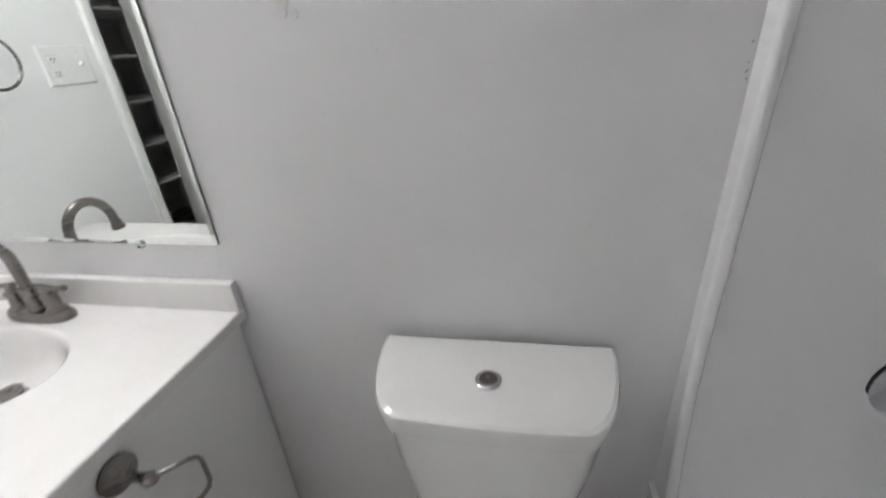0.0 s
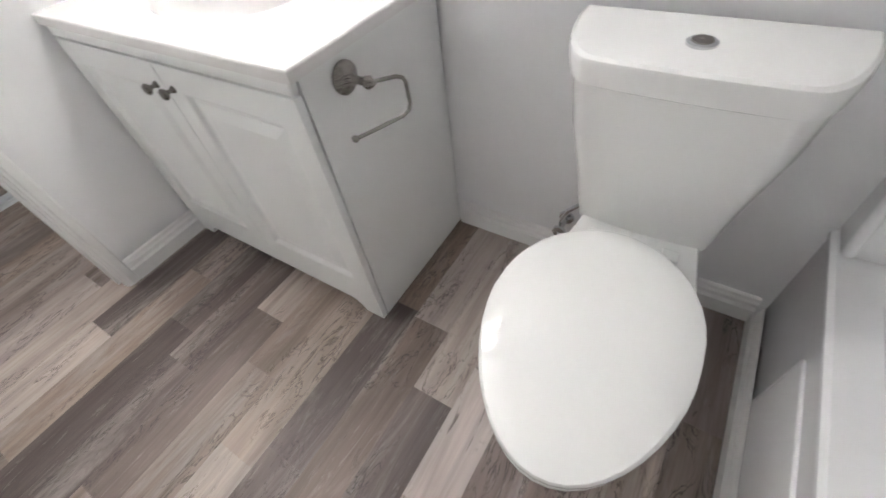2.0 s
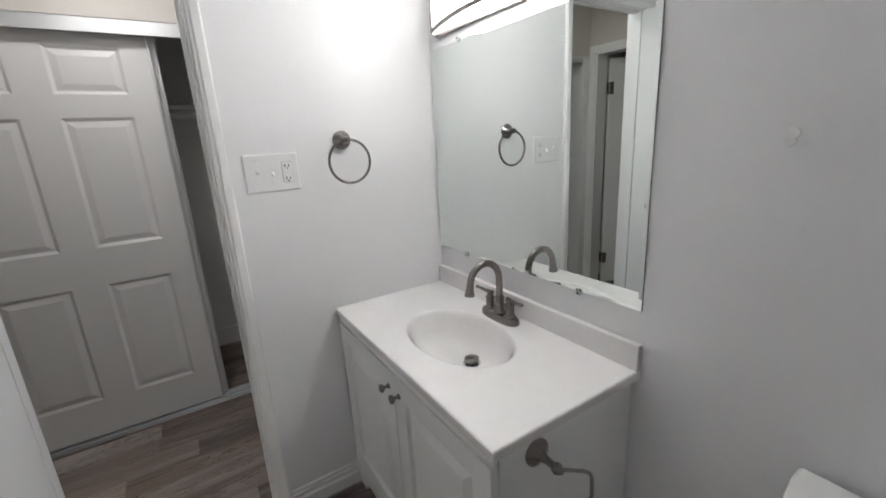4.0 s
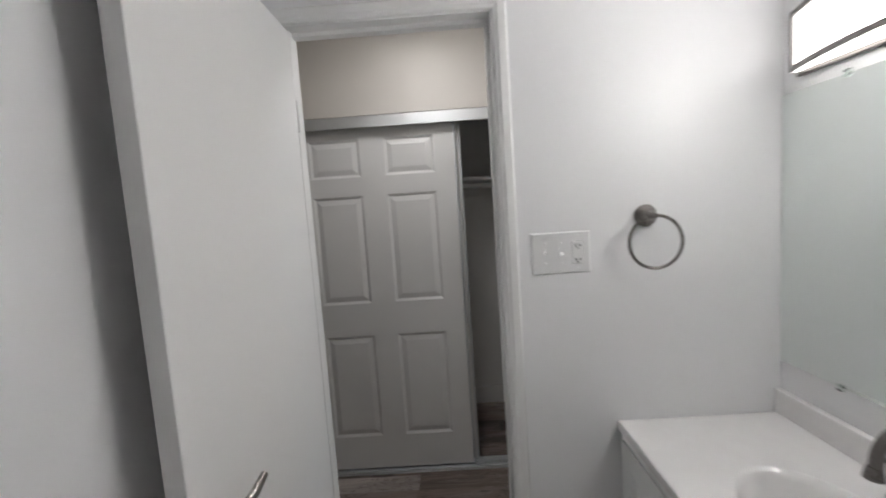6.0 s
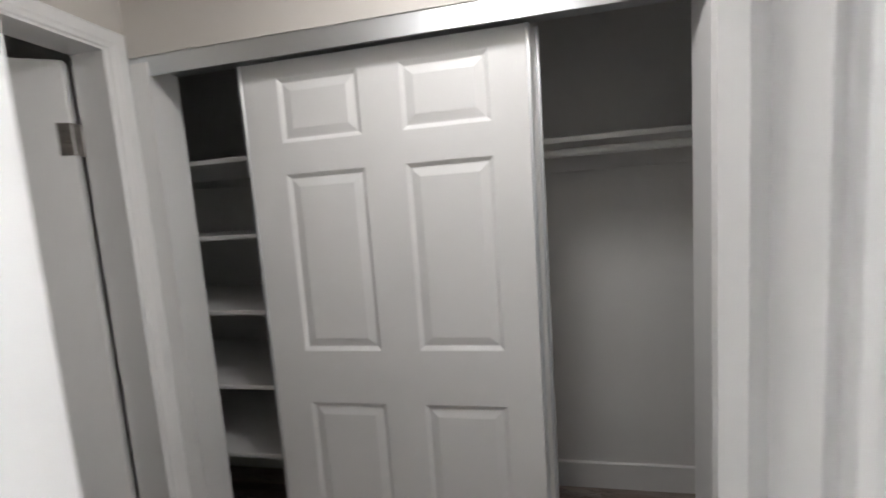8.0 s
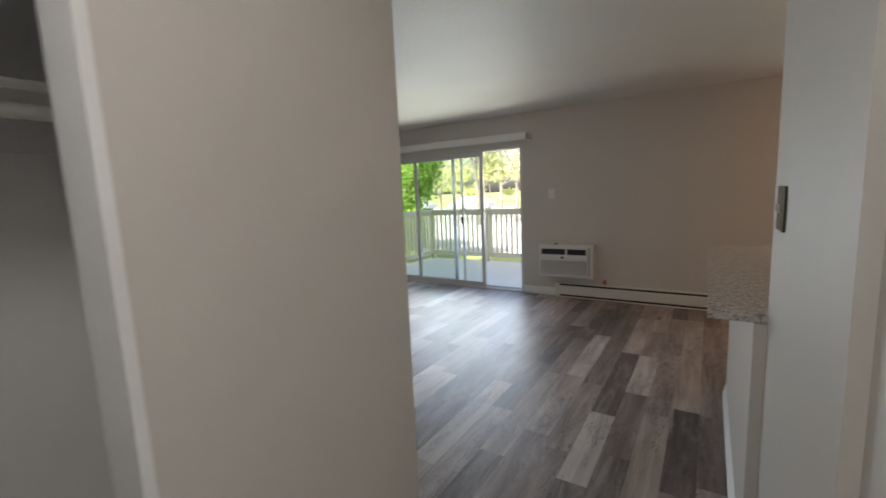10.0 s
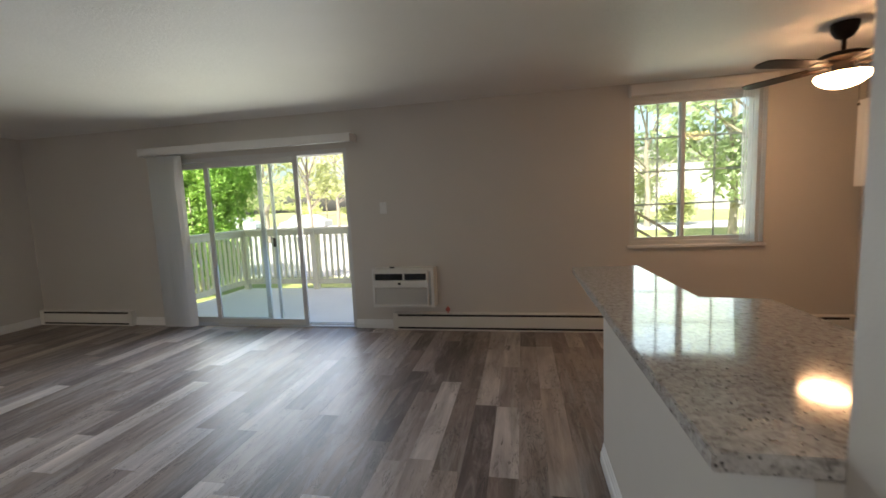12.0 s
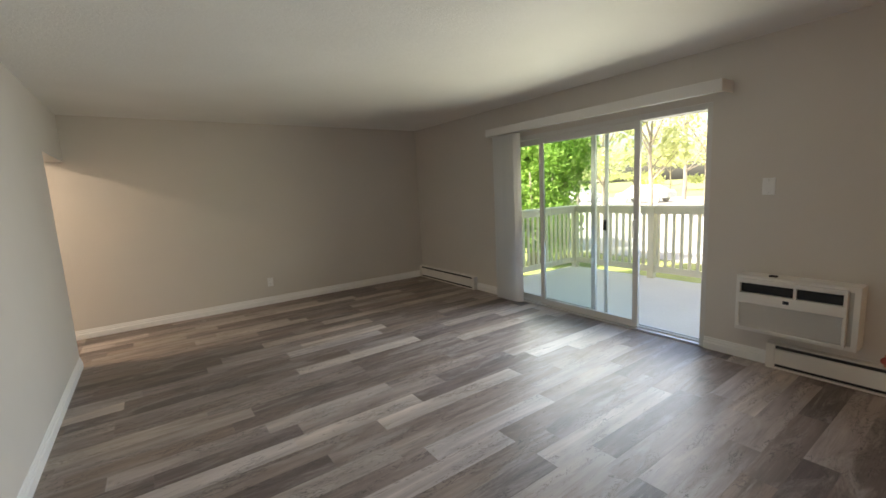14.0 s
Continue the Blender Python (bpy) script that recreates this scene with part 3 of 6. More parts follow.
def vanity():
    t = thing("vanity_cabinet", (0.48, -0.24, 0), "white two-door bathroom vanity cabinet with raised panels", "cabinet")
    x0, x1, y0 = 0.008, 0.937, -0.472
    for xa in (x0, x1 - 0.016):
        part("side_panel", boxes((xa, xa + 0.016, y0 + 0.003, -0.009, 0, 0.785)), M_CABINET, t)
    part("back_panel", boxes((x0 + 0.016, x1 - 0.016, -0.02, -0.006, 0.0, 0.785)), M_CABINET, t)
    part("bottom_panel", boxes((x0 + 0.016, x1 - 0.016, y0, -0.02, 0.09, 0.106)), M_CABINET, t)
    part("top_rail", boxes((x0 + 0.016, x1 - 0.016, y0, y0 + 0.018, 0.745, 0.785)), M_CABINET, t)
    # front frame with a scalloped foot rail
    bm = bmesh.new()
    prof = [(x0, 0.0)]
    for s in range(0, 13):
        u = s / 12
        prof.append((x0 + 0.07 + 0.05 * u, 0.045 * math.sin(u * math.pi / 2) ** 0.7))
    for s in range(0, 13):
        u = 1 - s / 12
        prof.append((x1 - 0.07 - 0.05 * u, 0.045 * math.sin(u * math.pi / 2) ** 0.7))
    prof += [(x1, 0.0), (x1, 0.105), (x0, 0.105)]
    loft(bm, [[(x, y0 - 0.002, z) for x, z in prof], [(x, y0 - 0.02, z) for x, z in prof]], smooth=False)
    part("foot_rail", bm, M_CABINET, t)
    part("top_rail", boxes((x0, x1, y0 - 0.02, y0 - 0.002, 0.752, 0.785), bevel=0.002), M_CABINET, t)
    mid = (x0 + x1) / 2
    for a, b, kx in ((x0, mid - 0.002, mid - 0.035), (mid + 0.002, x1, mid + 0.035)):
        bm = bmesh.new()
        slab_door(bm, a, b, 0.109, 0.748, y0 - 0.022, y0 - 0.003, [(a + 0.062, b - 0.062, 0.17, 0.685)], 0.013, 0.05)
        d = part("door", bm, M_CABINET, t)
        k = bmesh.new()
        lathe(k, [(0, 0), (0.009, 0), (0.008, 0.004), (0.005, 0.008), (0.005, 0.015), (0.012, 0.021), (0.014, 0.026), (0.011, 0.031), (0, 0.033)], (kx, y0 - 0.022, 0.69), (0, -1, 0), 18)
        part("knob", k, M_NICKEL, d, "brushed nickel knob")
    return t


def vanity_top():
    t = thing("sink_countertop", (0.48, -0.25, 0.785), "white cultured marble vanity top with an integral oval basin", "sink")
    bm = bmesh.new()
    n, cx, cy, ax, ay = 64, 0.485, -0.258, 0.218, 0.142
    x0, x1, y0, y1 = 0.0015, VW, -VD, -0.0015

    def sq(i, inset, z):
        th = 2 * math.pi * i / n
        c, s = math.cos(th), math.sin(th)
        hx0, hx1, hy0, hy1 = x0 + inset - cx, x1 - inset - cx, y0 + inset - cy, y1 - inset - cy
        for qx, qy in ((hx0, hy0), (hx0, hy1), (hx1, hy0), (hx1, hy1)):
            if abs((math.atan2(qy, qx) - th + math.pi) % (2 * math.pi) - math.pi) <= math.pi / n:
                return (cx + qx, cy + qy, z)
        k = min((hx1 if c > 0 else hx0) / c if abs(c) > 1e-6 else 9, (hy1 if s > 0 else hy0) / s if abs(s) > 1e-6 else 9)
        return (cx + c * k, cy + s * k, z)

    def el(i, f, z, dy=0.0):
        th = 2 * math.pi * i / n
        return (cx + ax * f * math.cos(th), cy + dy + ay * f * math.sin(th), z)

    rings = [[sq(i, 0.0, VH - 0.026) for i in range(n)], [sq(i, 0.0, VH - 0.005) for i in range(n)], [sq(i, 0.0015, VH - 0.0015) for i in range(n)], [sq(i, 0.005, VH) for i in range(n)]]
    for f, z, dy in ((1.06, 0.0, 0), (1.03, -0.0015, 0), (1.0, -0.006, 0), (0.965, -0.018, 0.0), (0.92, -0.04, 0.002), (0.85, -0.068, 0.006), (0.75, -0.09, 0.012), (0.6, -0.108, 0.022), (0.4, -0.118, 0.035), (0.2, -0.123, 0.045), (0.08, -0.125, 0.05)):
        rings.append([el(i, f, VH + z, dy) for i in range(n)])
    loft(bm, rings, cap0=False, cap1=True)
    for f in bm.faces:
        f.smooth = all(v.co.z < VH - 0.001 and abs(v.co.x - cx) < ax * 1.01 and abs(v.co.y - cy) < ay * 1.02 for v in f.verts)
    part("countertop", bm, M_MARBLE, t)
    part("backsplash", box(bmesh.new(), 0.0015, VW, -0.021, -0.0015, VH - 0.001, 0.884, bevel=0.003, seg=2), M_MARBLE, t)
    bm = bmesh.new()
    lathe(bm, [(0.030, 0.0), (0.030, 0.003), (0.024, 0.004), (0.022, 0.001), (0, 0.001)], (cx, cy + 0.05, VH - 0.124), n=24)
    d = part("drain_ring", bm, M_CHROME, t)
    bm = bmesh.new()
    lathe(bm, [(0.0, 0.0), (0.02, 0.0), (0.02, 0.012), (0.025, 0.013), (0.025, 0.017), (0.02, 0.019), (0, 0.02)], (cx, cy + 0.05, VH - 0.121), n=24)
    part("stopper", bm, M_NICKEL, d, "round metal pop-up stopper")


def faucet():
    t = thing("faucet", (0.478, -0.075, VH), "brushed nickel centreset faucet with a gooseneck spout", "faucet")
    cx, cy = 0.478, -0.075
    bm = bmesh.new()
    pts = []
    for i in range(40):
        th = 2 * math.pi * i / 40
        c, s = math.cos(th), math.sin(th)
        pts.append((0.088 * math.copysign(abs(c) ** 0.75, c), 0.030 * math.copysign(abs(s) ** 0.8, s)))
    loft(bm, [[(cx + x * f, cy + y * g, VH + z) for x, y in pts] for f, g, z in ((1, 1, 0.0005), (1, 1, 0.012), (0.96, 0.9, 0.02), (0.9, 0.75, 0.024))])
    part("base_plate", bm, M_NICKEL, t)
    bm = bmesh.new()
    lathe(bm, [(0.021, 0), (0.021, 0.006), (0.017, 0.012), (0.0155, 0.05), (0.017, 0.053), (0.017, 0.058), (0.0135, 0.062)], (cx, cy, VH + 0.022), n=24)
    arc = [(cx, cy, VH + 0.07), (cx, cy, VH + 0.145)]
    for i in range(1, 17):
        a = math.pi * 1.02 * i / 16
        arc.append((cx, cy - 0.061 + 0.061 * math.cos(a), VH + 0.145 + 0.066 * math.sin(a)))
    arc.append((cx, cy - 0.126, VH + 0.125))
    tube(bm, arc, 0.0118, 16)
    lathe(bm, [(0.0125, 0), (0.0165, 0.02), (0.0165, 0.024), (0.012, 0.024), (0, 0.022)], (cx, cy - 0.124, VH + 0.138), (0, -0.1, -1), 20)
    part("spout", bm, M_NICKEL, t)
    for s in (-1, 1):
        bm = bmesh.new()
        hx = cx + s * 0.051
        lathe(bm, [(0.022, 0), (0.021, 0.004), (0.016, 0.010), (0.0145, 0.036), (0.017, 0.040), (0.017, 0.044), (0.011, 0.050), (0.009, 0.062), (0, 0.064)], (hx, cy, VH + 0.022), n=22)
        tube(bm, [(hx - s * 0.012, cy, VH + 0.083), (hx + s * 0.02, cy - 0.002, VH + 0.083), (hx + s * 0.055, cy - 0.006, VH + 0.086), (hx + s * 0.066, cy - 0.007, VH + 0.087)], [0.0085, 0.006, 0.0055, 0.007], 12)
        part("handle", bm, M_NICKEL, t)


def paper_holder():
    t = thing("toilet_paper_holder", (0.938, -0.367, 0.73), "brushed nickel open-arm toilet paper holder on the vanity side", "paper holder")
    x, y, z = 0.9375, -0.362, 0.727
    bm = bmesh.new()
    lathe(bm, [(0, 0), (0.034, 0), (0.034, 0.005), (0.028, 0.010), (0.019, 0.014), (0.011, 0.022), (0.0085, 0.036), (0.0085, 0.05), (0.012, 0.056), (0.0135, 0.064), (0.009, 0.072), (0.004, 0.078), (0, 0.079)], (x, y, z), (1, 0, 0), 28)
    part("post", bm, M_NICKEL, t)
    bm = bmesh.new()
    bx = x + 0.064
    pts = [(bx, y, z), (bx + 0.020, y + 0.022, z), (bx + 0.034, y + 0.042, z - 0.002), (bx + 0.042, y + 0.052, z - 0.008), (bx + 0.046, y + 0.054, z - 0.018), (bx + 0.050, y + 0.050, z - 0.060), (bx + 0.050, y + 0.043, z - 0.072), (bx + 0.046, y + 0.028, z - 0.077), (bx + 0.024, y - 0.03, z - 0.077), (bx + 0.006, y - 0.072, z - 0.077)]
    tube(bm, pts, 0.0042, 12)
    part("arm", bm, M_NICKEL, t)
    bm = bmesh.new()
    bmesh.ops.create_uvsphere(bm, u_segments=14, v_segments=10, radius=0.0075, matrix=Matrix.Translation((bx + 0.003, y - 0.078, z - 0.077)))
    for f in bm.faces:
        f.smooth = True
    part("tip", bm, M_NICKEL, t)


def bath_mirror():
    t = thing("wall_mirror", (0.475, -0.004, 0.97), "frameless plate mirror above the vanity", "mirror")
    x0, x1, z0, z1 = 0.004, 0.948, 0.972, 1.755
    part("backing", boxes((x0, x1, -0.003, -0.0005, z0, z1)), M_DARK, t)
    bm = bmesh.new()
    loft(bm, [[(x, y, z) for x, z in ((x0 + i, z0 + i), (x1 - i, z0 + i), (x1 - i, z1 - i), (x0 + i, z1 - i))] for y, i in ((-0.0031, 0.0), (-0.006, 0.0), (-0.0075, 0.009))], cap0=False, smooth=False)
    part("mirror_plate", bm, M_MIRROR, t)
    for x, z, s in ((0.2, z0, -1), (0.754, z0, -1), (0.2, z1, 1), (0.754, z1, 1)):
        c = part("clip", box(bmesh.new(), x - 0.008, x + 0.008, -0.012, -0.0005, min(z - s * 0.008, z + s * 0.010), max(z - s * 0.008, z + s * 0.010), bevel=0.002), M_CLEAR, t, "clear plastic mirror clip")
        k = bmesh.new()
        lathe(k, [(0, 0), (0.0035, 0), (0.003, 0.0015), (0, 0.002)], (x, -0.012, z + s * 0.005), (0, -1, 0), 10)
        part("screw", k, M_DARK, c)


def vanity_light():
    t = thing("vanity_light", (0.43, 0, 1.79), "bowed nickel bath bar light with a glowing white diffuser", "wall light")
    x0, x1, z0, z1 = 0.068, 0.79, 1.80, 1.955
    part("back_plate", box(bmesh.new(), x0 - 0.006, x1 + 0.012, -0.016, -0.001, z0 - 0.012, z1 + 0.012, bevel=0.003), M_NICKEL, t)

    def bow(u, depth=0.062, base=0.030):
        return -(base + depth * (1 - (2 * u - 1) ** 2))

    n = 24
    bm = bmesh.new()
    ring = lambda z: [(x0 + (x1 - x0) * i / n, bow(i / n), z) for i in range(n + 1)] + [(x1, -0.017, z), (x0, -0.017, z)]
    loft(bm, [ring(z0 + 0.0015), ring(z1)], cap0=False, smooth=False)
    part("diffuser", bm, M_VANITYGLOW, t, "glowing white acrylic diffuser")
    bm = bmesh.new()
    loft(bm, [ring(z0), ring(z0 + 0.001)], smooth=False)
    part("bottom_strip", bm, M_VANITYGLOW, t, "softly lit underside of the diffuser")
    for za, zb in ((z0, z0 + 0.014), (z1 - 0.014, z1)):
        bm = bmesh.new()
        outer = [(x0 - 0.003 + (x1 - x0 + 0.006) * i / n, bow(i / n) - 0.006) for i in range(n + 1)]
        inner = [(x0 + (x1 - x0) * i / n, bow(i / n) - 0.0005) for i in range(n, -1, -1)]
        loft(bm, [[(x, y, za) for x, y in outer + inner], [(x, y, zb) for x, y in outer + inner]], smooth=False)
        part("band", bm, M_NICKEL, t)
    for xa, xb in ((x0 - 0.003, x0 + 0.010), (x1 - 0.036, x1 + 0.002)):
        ua, ub = (xa - x0) / (x1 - x0), (xb - x0) / (x1 - x0)
        bm = bmesh.new()
        loft(bm, [[(x, bow(u) - d, z) for x, u, d in ((xa, ua, 0.0005), (xb, ub, 0.0005), (xb, ub, 0.006), (xa, ua, 0.006))] for z in (z0 + 0.0141, z1 - 0.0141)], smooth=False)
        part("end_band", bm, M_NICKEL, t)


def switch_plate():
    t = thing("switch_plate", (0.003, -0.655, 1.28), "white three-gang plate with two toggles and an outlet", "switch")
    y0, y1, z0, z1 = -0.742, -0.568, 1.28, 1.406
    bm = bmesh.new()
    loft(bm, [[(x, y, z) for y, z in ((y0 + i, z0 + i), (y1 - i, z0 + i), (y1 - i, z1 - i), (y0 + i, z1 - i))] for x, i in ((0.0005, 0), (0.004, 0.0), (0.0065, 0.004))], smooth=False)
    part("plate", bm, M_PLATE, t)
    zc = (z0 + z1) / 2
    for y, up in ((-0.702, 1), (-0.654, -1)):
        part("toggle_well", boxes((0.0066, 0.0078, y - 0.006, y + 0.006, zc - 0.014, zc + 0.014)), M_PLATE, t)
        bm = bmesh.new()
        loft(bm, [[(x, y + a * 0.0042, zc + up * k + b * 0.0045) for a, b in ((-1, -1), (1, -1), (1, 1), (-1, 1))] for x, k in ((0.0075, 0.002), (0.013, 0.006), (0.019, 0.009))], smooth=False)
        part("toggle", bm, M_PLATE, t)
        for zz in (zc - 0.030, zc + 0.030):
            k = bmesh.new()
            lathe(k, [(0, 0), (0.0035, 0), (0.003, 0.0012), (0, 0.0014)], (0.0066, y, zz), (1, 0, 0), 12)
            part("screw", k, M_PLATE, t)
    y = -0.606
    # no real groove here: a grey box edge gives the joint its shade
    part("outlet_joint", boxes((0.0055, 0.0068, y - 0.0178, y + 0.0178, zc - 0.0343, zc + 0.0343)), M_GRILLE, t, "thin grey border drawn as the joint's shadow round the outlet")
    o = part("outlet", box(bmesh.new(), 0.006, 0.009, y - 0.0165, y + 0.0165, zc - 0.033, zc + 0.033, bevel=0.001), M_PLATE, t)
    for zz in (zc - 0.021, zc + 0.021):
        for dy, hh in ((-0.006, 0.004), (0.006, 0.0032)):
            part("slot", boxes((0.0091, 0.0095, y + dy - 0.0015, y + dy + 0.0015, zz - hh * 1.25, zz + hh * 1.25)), M_DARK, o)
        k = bmesh.new()
        lathe(k, [(0.0022, 0), (0.0022, 0.0004), (0, 0.0004)], (0.0091, y, zz - 0.009), (1, 0, 0), 10)
        part("ground_hole", k, M_DARK, o)
    for zz in (zc - 0.003, zc + 0.004):
        part("button", boxes((0.0091, 0.0103, y - 0.006, y + 0.006, zz - 0.0022, zz + 0.0022)), M_PLATE, o)
    for zz in (z0 + 0.014, z1 - 0.014):
        k = bmesh.new()
        lathe(k, [(0, 0), (0.0035, 0), (0.003, 0.0012), (0, 0.0014)], (0.0066, y, zz), (1, 0, 0), 12)
        part("screw", k, M_PLATE, t)


def towel_ring():
    t = thing("towel_ring", (0.0, -0.40, 1.435), "brushed nickel towel ring on the white wall", "towel ring")
    y, z = -0.402, 1.438
    bm = bmesh.new()
    lathe(bm, [(0, 0), (0.033, 0), (0.033, 0.005), (0.028, 0.010), (0.020, 0.015), (0.0125, 0.024), (0.010, 0.038), (0.012, 0.05), (0.009, 0.058), (0, 0.06)], (0.0005, y, z), (1, 0, 0), 28)
    part("post", bm, M_NICKEL, t)
    bm = bmesh.new()
    r, zc = 0.076, z - 0.076
    tube(bm, [(0.046 + 0.0 * math.cos(a), y + 0.008 + r * math.sin(a), zc + r * math.cos(a)) for a in [2 * math.pi * i / 48 for i in range(48)]], 0.0048, 12, closed=True)
    part("ring", bm, M_NICKEL, t)


def toilet():
    t = thing("toilet", (1.535, -0.4, 0), "white two-piece toilet with a closed lid and a dual-flush button", "toilet")
    cx = 1.533

    def slab(half, nose, back, front, z):
        """Tank outline: straight back, sides slanting in to rounded front corners, bowed front."""
        a, b, c = Vector((half, back - 0.04)), Vector((half - 0.014, front + 0.045)), Vector((nose + 0.012, front + 0.014))
        side = [a * (1 - u) ** 2 + b * (2 * u * (1 - u)) + c * u ** 2 for u in (0, 0.2, 0.4, 0.6, 0.8, 1.0)]
        half_out = [Vector((half, back))] + side + [Vector((nose + 0.002, front + 0.0085)), Vector((nose - 0.012, front + 0.006))]
        half_out += [Vector((nose * f, front + 0.0065 * f * f)) for f in (0.7, 0.4)] + [Vector((0, front))]
        pts = [(p.x, p.y) for p in half_out]
        pts += [(-x, y) for x, y in pts[-2::-1]]
        return [(cx + x, y, z) for x, y in pts]

    bm = bmesh.new()
    loft(bm, [slab(hw, nw, -0.028, fr, z) for hw, nw, fr, z in ((0.140, 0.110, -0.176, 0.362), (0.158, 0.122, -0.190, 0.372), (0.168, 0.127, -0.196, 0.41), (0.184, 0.134, -0.203, 0.49), (0.213, 0.150, -0.215, 0.61), (0.224, 0.156, -0.222, 0.72))])
    bmesh.ops.recalc_face_normals(bm, faces=bm.faces)
    part("tank", bm, M_PORCELAIN, t)
    bm = bmesh.new()
    loft(bm, [slab(hw, nw, -0.022, fr, z) for hw, nw, fr, z in ((0.224, 0.156, -0.228, 0.7185), (0.228, 0.160, -0.233, 0.722), (0.232, 0.162, -0.240, 0.762), (0.230, 0.160, -0.238, 0.768), (0.224, 0.154, -0.231, 0.772))])
    lid = part("tank_lid", bm, M_PORCELAIN, t)
    bm = bmesh.new()
    lathe(bm, [(0.024, 0), (0.024, 0.004), (0.021, 0.006), (0.018, 0.006)], (cx - 0.005, -0.135, 0.772), n=28)
    part("flush_button_ring", bm, M_CHROME, lid, "chrome button ring")
    bm = bmesh.new()
    lathe(bm, [(0.0175, 0.0), (0.0175, 0.0055), (0.016, 0.0075), (0, 0.008)], (cx - 0.005, -0.135, 0.772), n=28)
    part("flush_button", bm, M_NICKEL, lid, "round chrome flush button")

    def egg(w, back, front, z, n=44, pinch=0.0):
        pts = []
        yc = back + (front - back) * 0.46
        for i in range(n):
            a = 2 * math.pi * i / n
            x = math.sin(a)
            y = math.cos(a)
            ly = (back - yc) if y > 0 else (front - yc)
            xx = w * x * (1 - (0.10 + pinch) * max(0, y) ** 2)
            xx *= 1 - 0.10 * max(0, -y) ** 1.3
            yy = yc + abs(y) ** (0.8 if y > 0 else 1.0) * ly
            pts.append((cx - 0.016 + xx + 0.016 * max(0, -y), yy, z))
        return pts

    bm = bmesh.new()
    loft(bm, [egg(w, bk, fr, z) for w, bk, fr, z in ((0.105, -0.16, -0.60, 0.0), (0.108, -0.155, -0.61, 0.02), (0.098, -0.16, -0.585, 0.08), (0.095, -0.17, -0.575, 0.16), (0.112, -0.18, -0.60, 0.24), (0.15, -0.20, -0.68, 0.32), (0.176, -0.23, -0.735, 0.375), (0.182, -0.24, -0.745, 0.395))])
    part("bowl", bm, M_PORCELAIN, t)
    bm = bmesh.new()
    loft(bm, [[(cx + x * s, y, z) for x, y in ((-0.108, -0.06), (-0.13, -0.20), (-0.145, -0.30), (0.145, -0.30), (0.13, -0.20), (0.108, -0.06))] for s, z in ((0.8, 0.25), (0.96, 0.33), (1.0, 0.372), (0.97, 0.38))], smooth=False)
    part("deck", bm, M_PORCELAIN, t)
    bm = bmesh.new()
    loft(bm, [egg(w, bk, fr, z) for w, bk, fr, z in ((0.178, -0.262, -0.766, 0.398), (0.183, -0.258, -0.77, 0.402), (0.183, -0.258, -0.77, 0.412), (0.18, -0.26, -0.768, 0.416))])
    part("seat", bm, M_PORCELAIN, t)
    bm = bmesh.new()
    loft(bm, [egg(w, bk, fr, z) for w, bk, fr, z in ((0.181, -0.262, -0.77, 0.418), (0.186, -0.258, -0.771, 0.422), (0.186, -0.258, -0.771, 0.431), (0.178, -0.265, -0.769, 0.437), (0.14, -0.30, -0.73, 0.4405), (0.07, -0.38, -0.62, 0.442))])
    part("seat_lid", bm, M_PORCELAIN, t, "glossy closed white lid")
    for s in (-1, 1):
        part("hinge", box(bmesh.new(), cx + s * 0.075 - 0.018, cx + s * 0.075 + 0.018, -0.262, -0.232, 0.38, 0.405, bevel=0.004, seg=2), M_PORCELAIN, t)
    part("maker_mark", boxes((cx - 0.03, cx + 0.012, -0.226, -0.219, 0.3802, 0.3812)), M_GRILLE, t)
    # supply valve and hose
    v = thing("water_supply_valve", (1.32, -0.03, 0.12), "chrome stop valve and hose with a blue paper tag", "valve")
    bm = bmesh.new()
    cyl(bm, (1.325, -0.001, 0.17), (1.325, -0.06, 0.17), 0.008)
    lathe(bm, [(0.024, 0), (0.022, 0.006), (0.009, 0.010)], (1.325, -0.001, 0.17), (0, -1, 0), 18)
    tube(bm, [(1.325, -0.055, 0.175), (1.325, -0.06, 0.21), (1.345, -0.075, 0.27), (1.38, -0.09, 0.32), (1.40, -0.10, 0.365)], 0.006, 10)
    part("hose", bm, M_CHROME, v)
    bm = bmesh.new()
    lathe(bm, [(0, 0), (0.02, 0.0), (0.02, 0.01), (0, 0.012)], (1.325, -0.062, 0.17), (0, -1, 0), 8)
    part("handle", bm, M_CHROME, v)
    tg = part("tag", boxes((1.315, 1.365, -0.094, -0.0932, 0.09, 0.15)), M_PAPER, v, "white and blue paper tag")
    part("print", boxes((1.322, 1.358, -0.0948, -0.0942, 0.105, 0.14)), M_BLUE, tg)


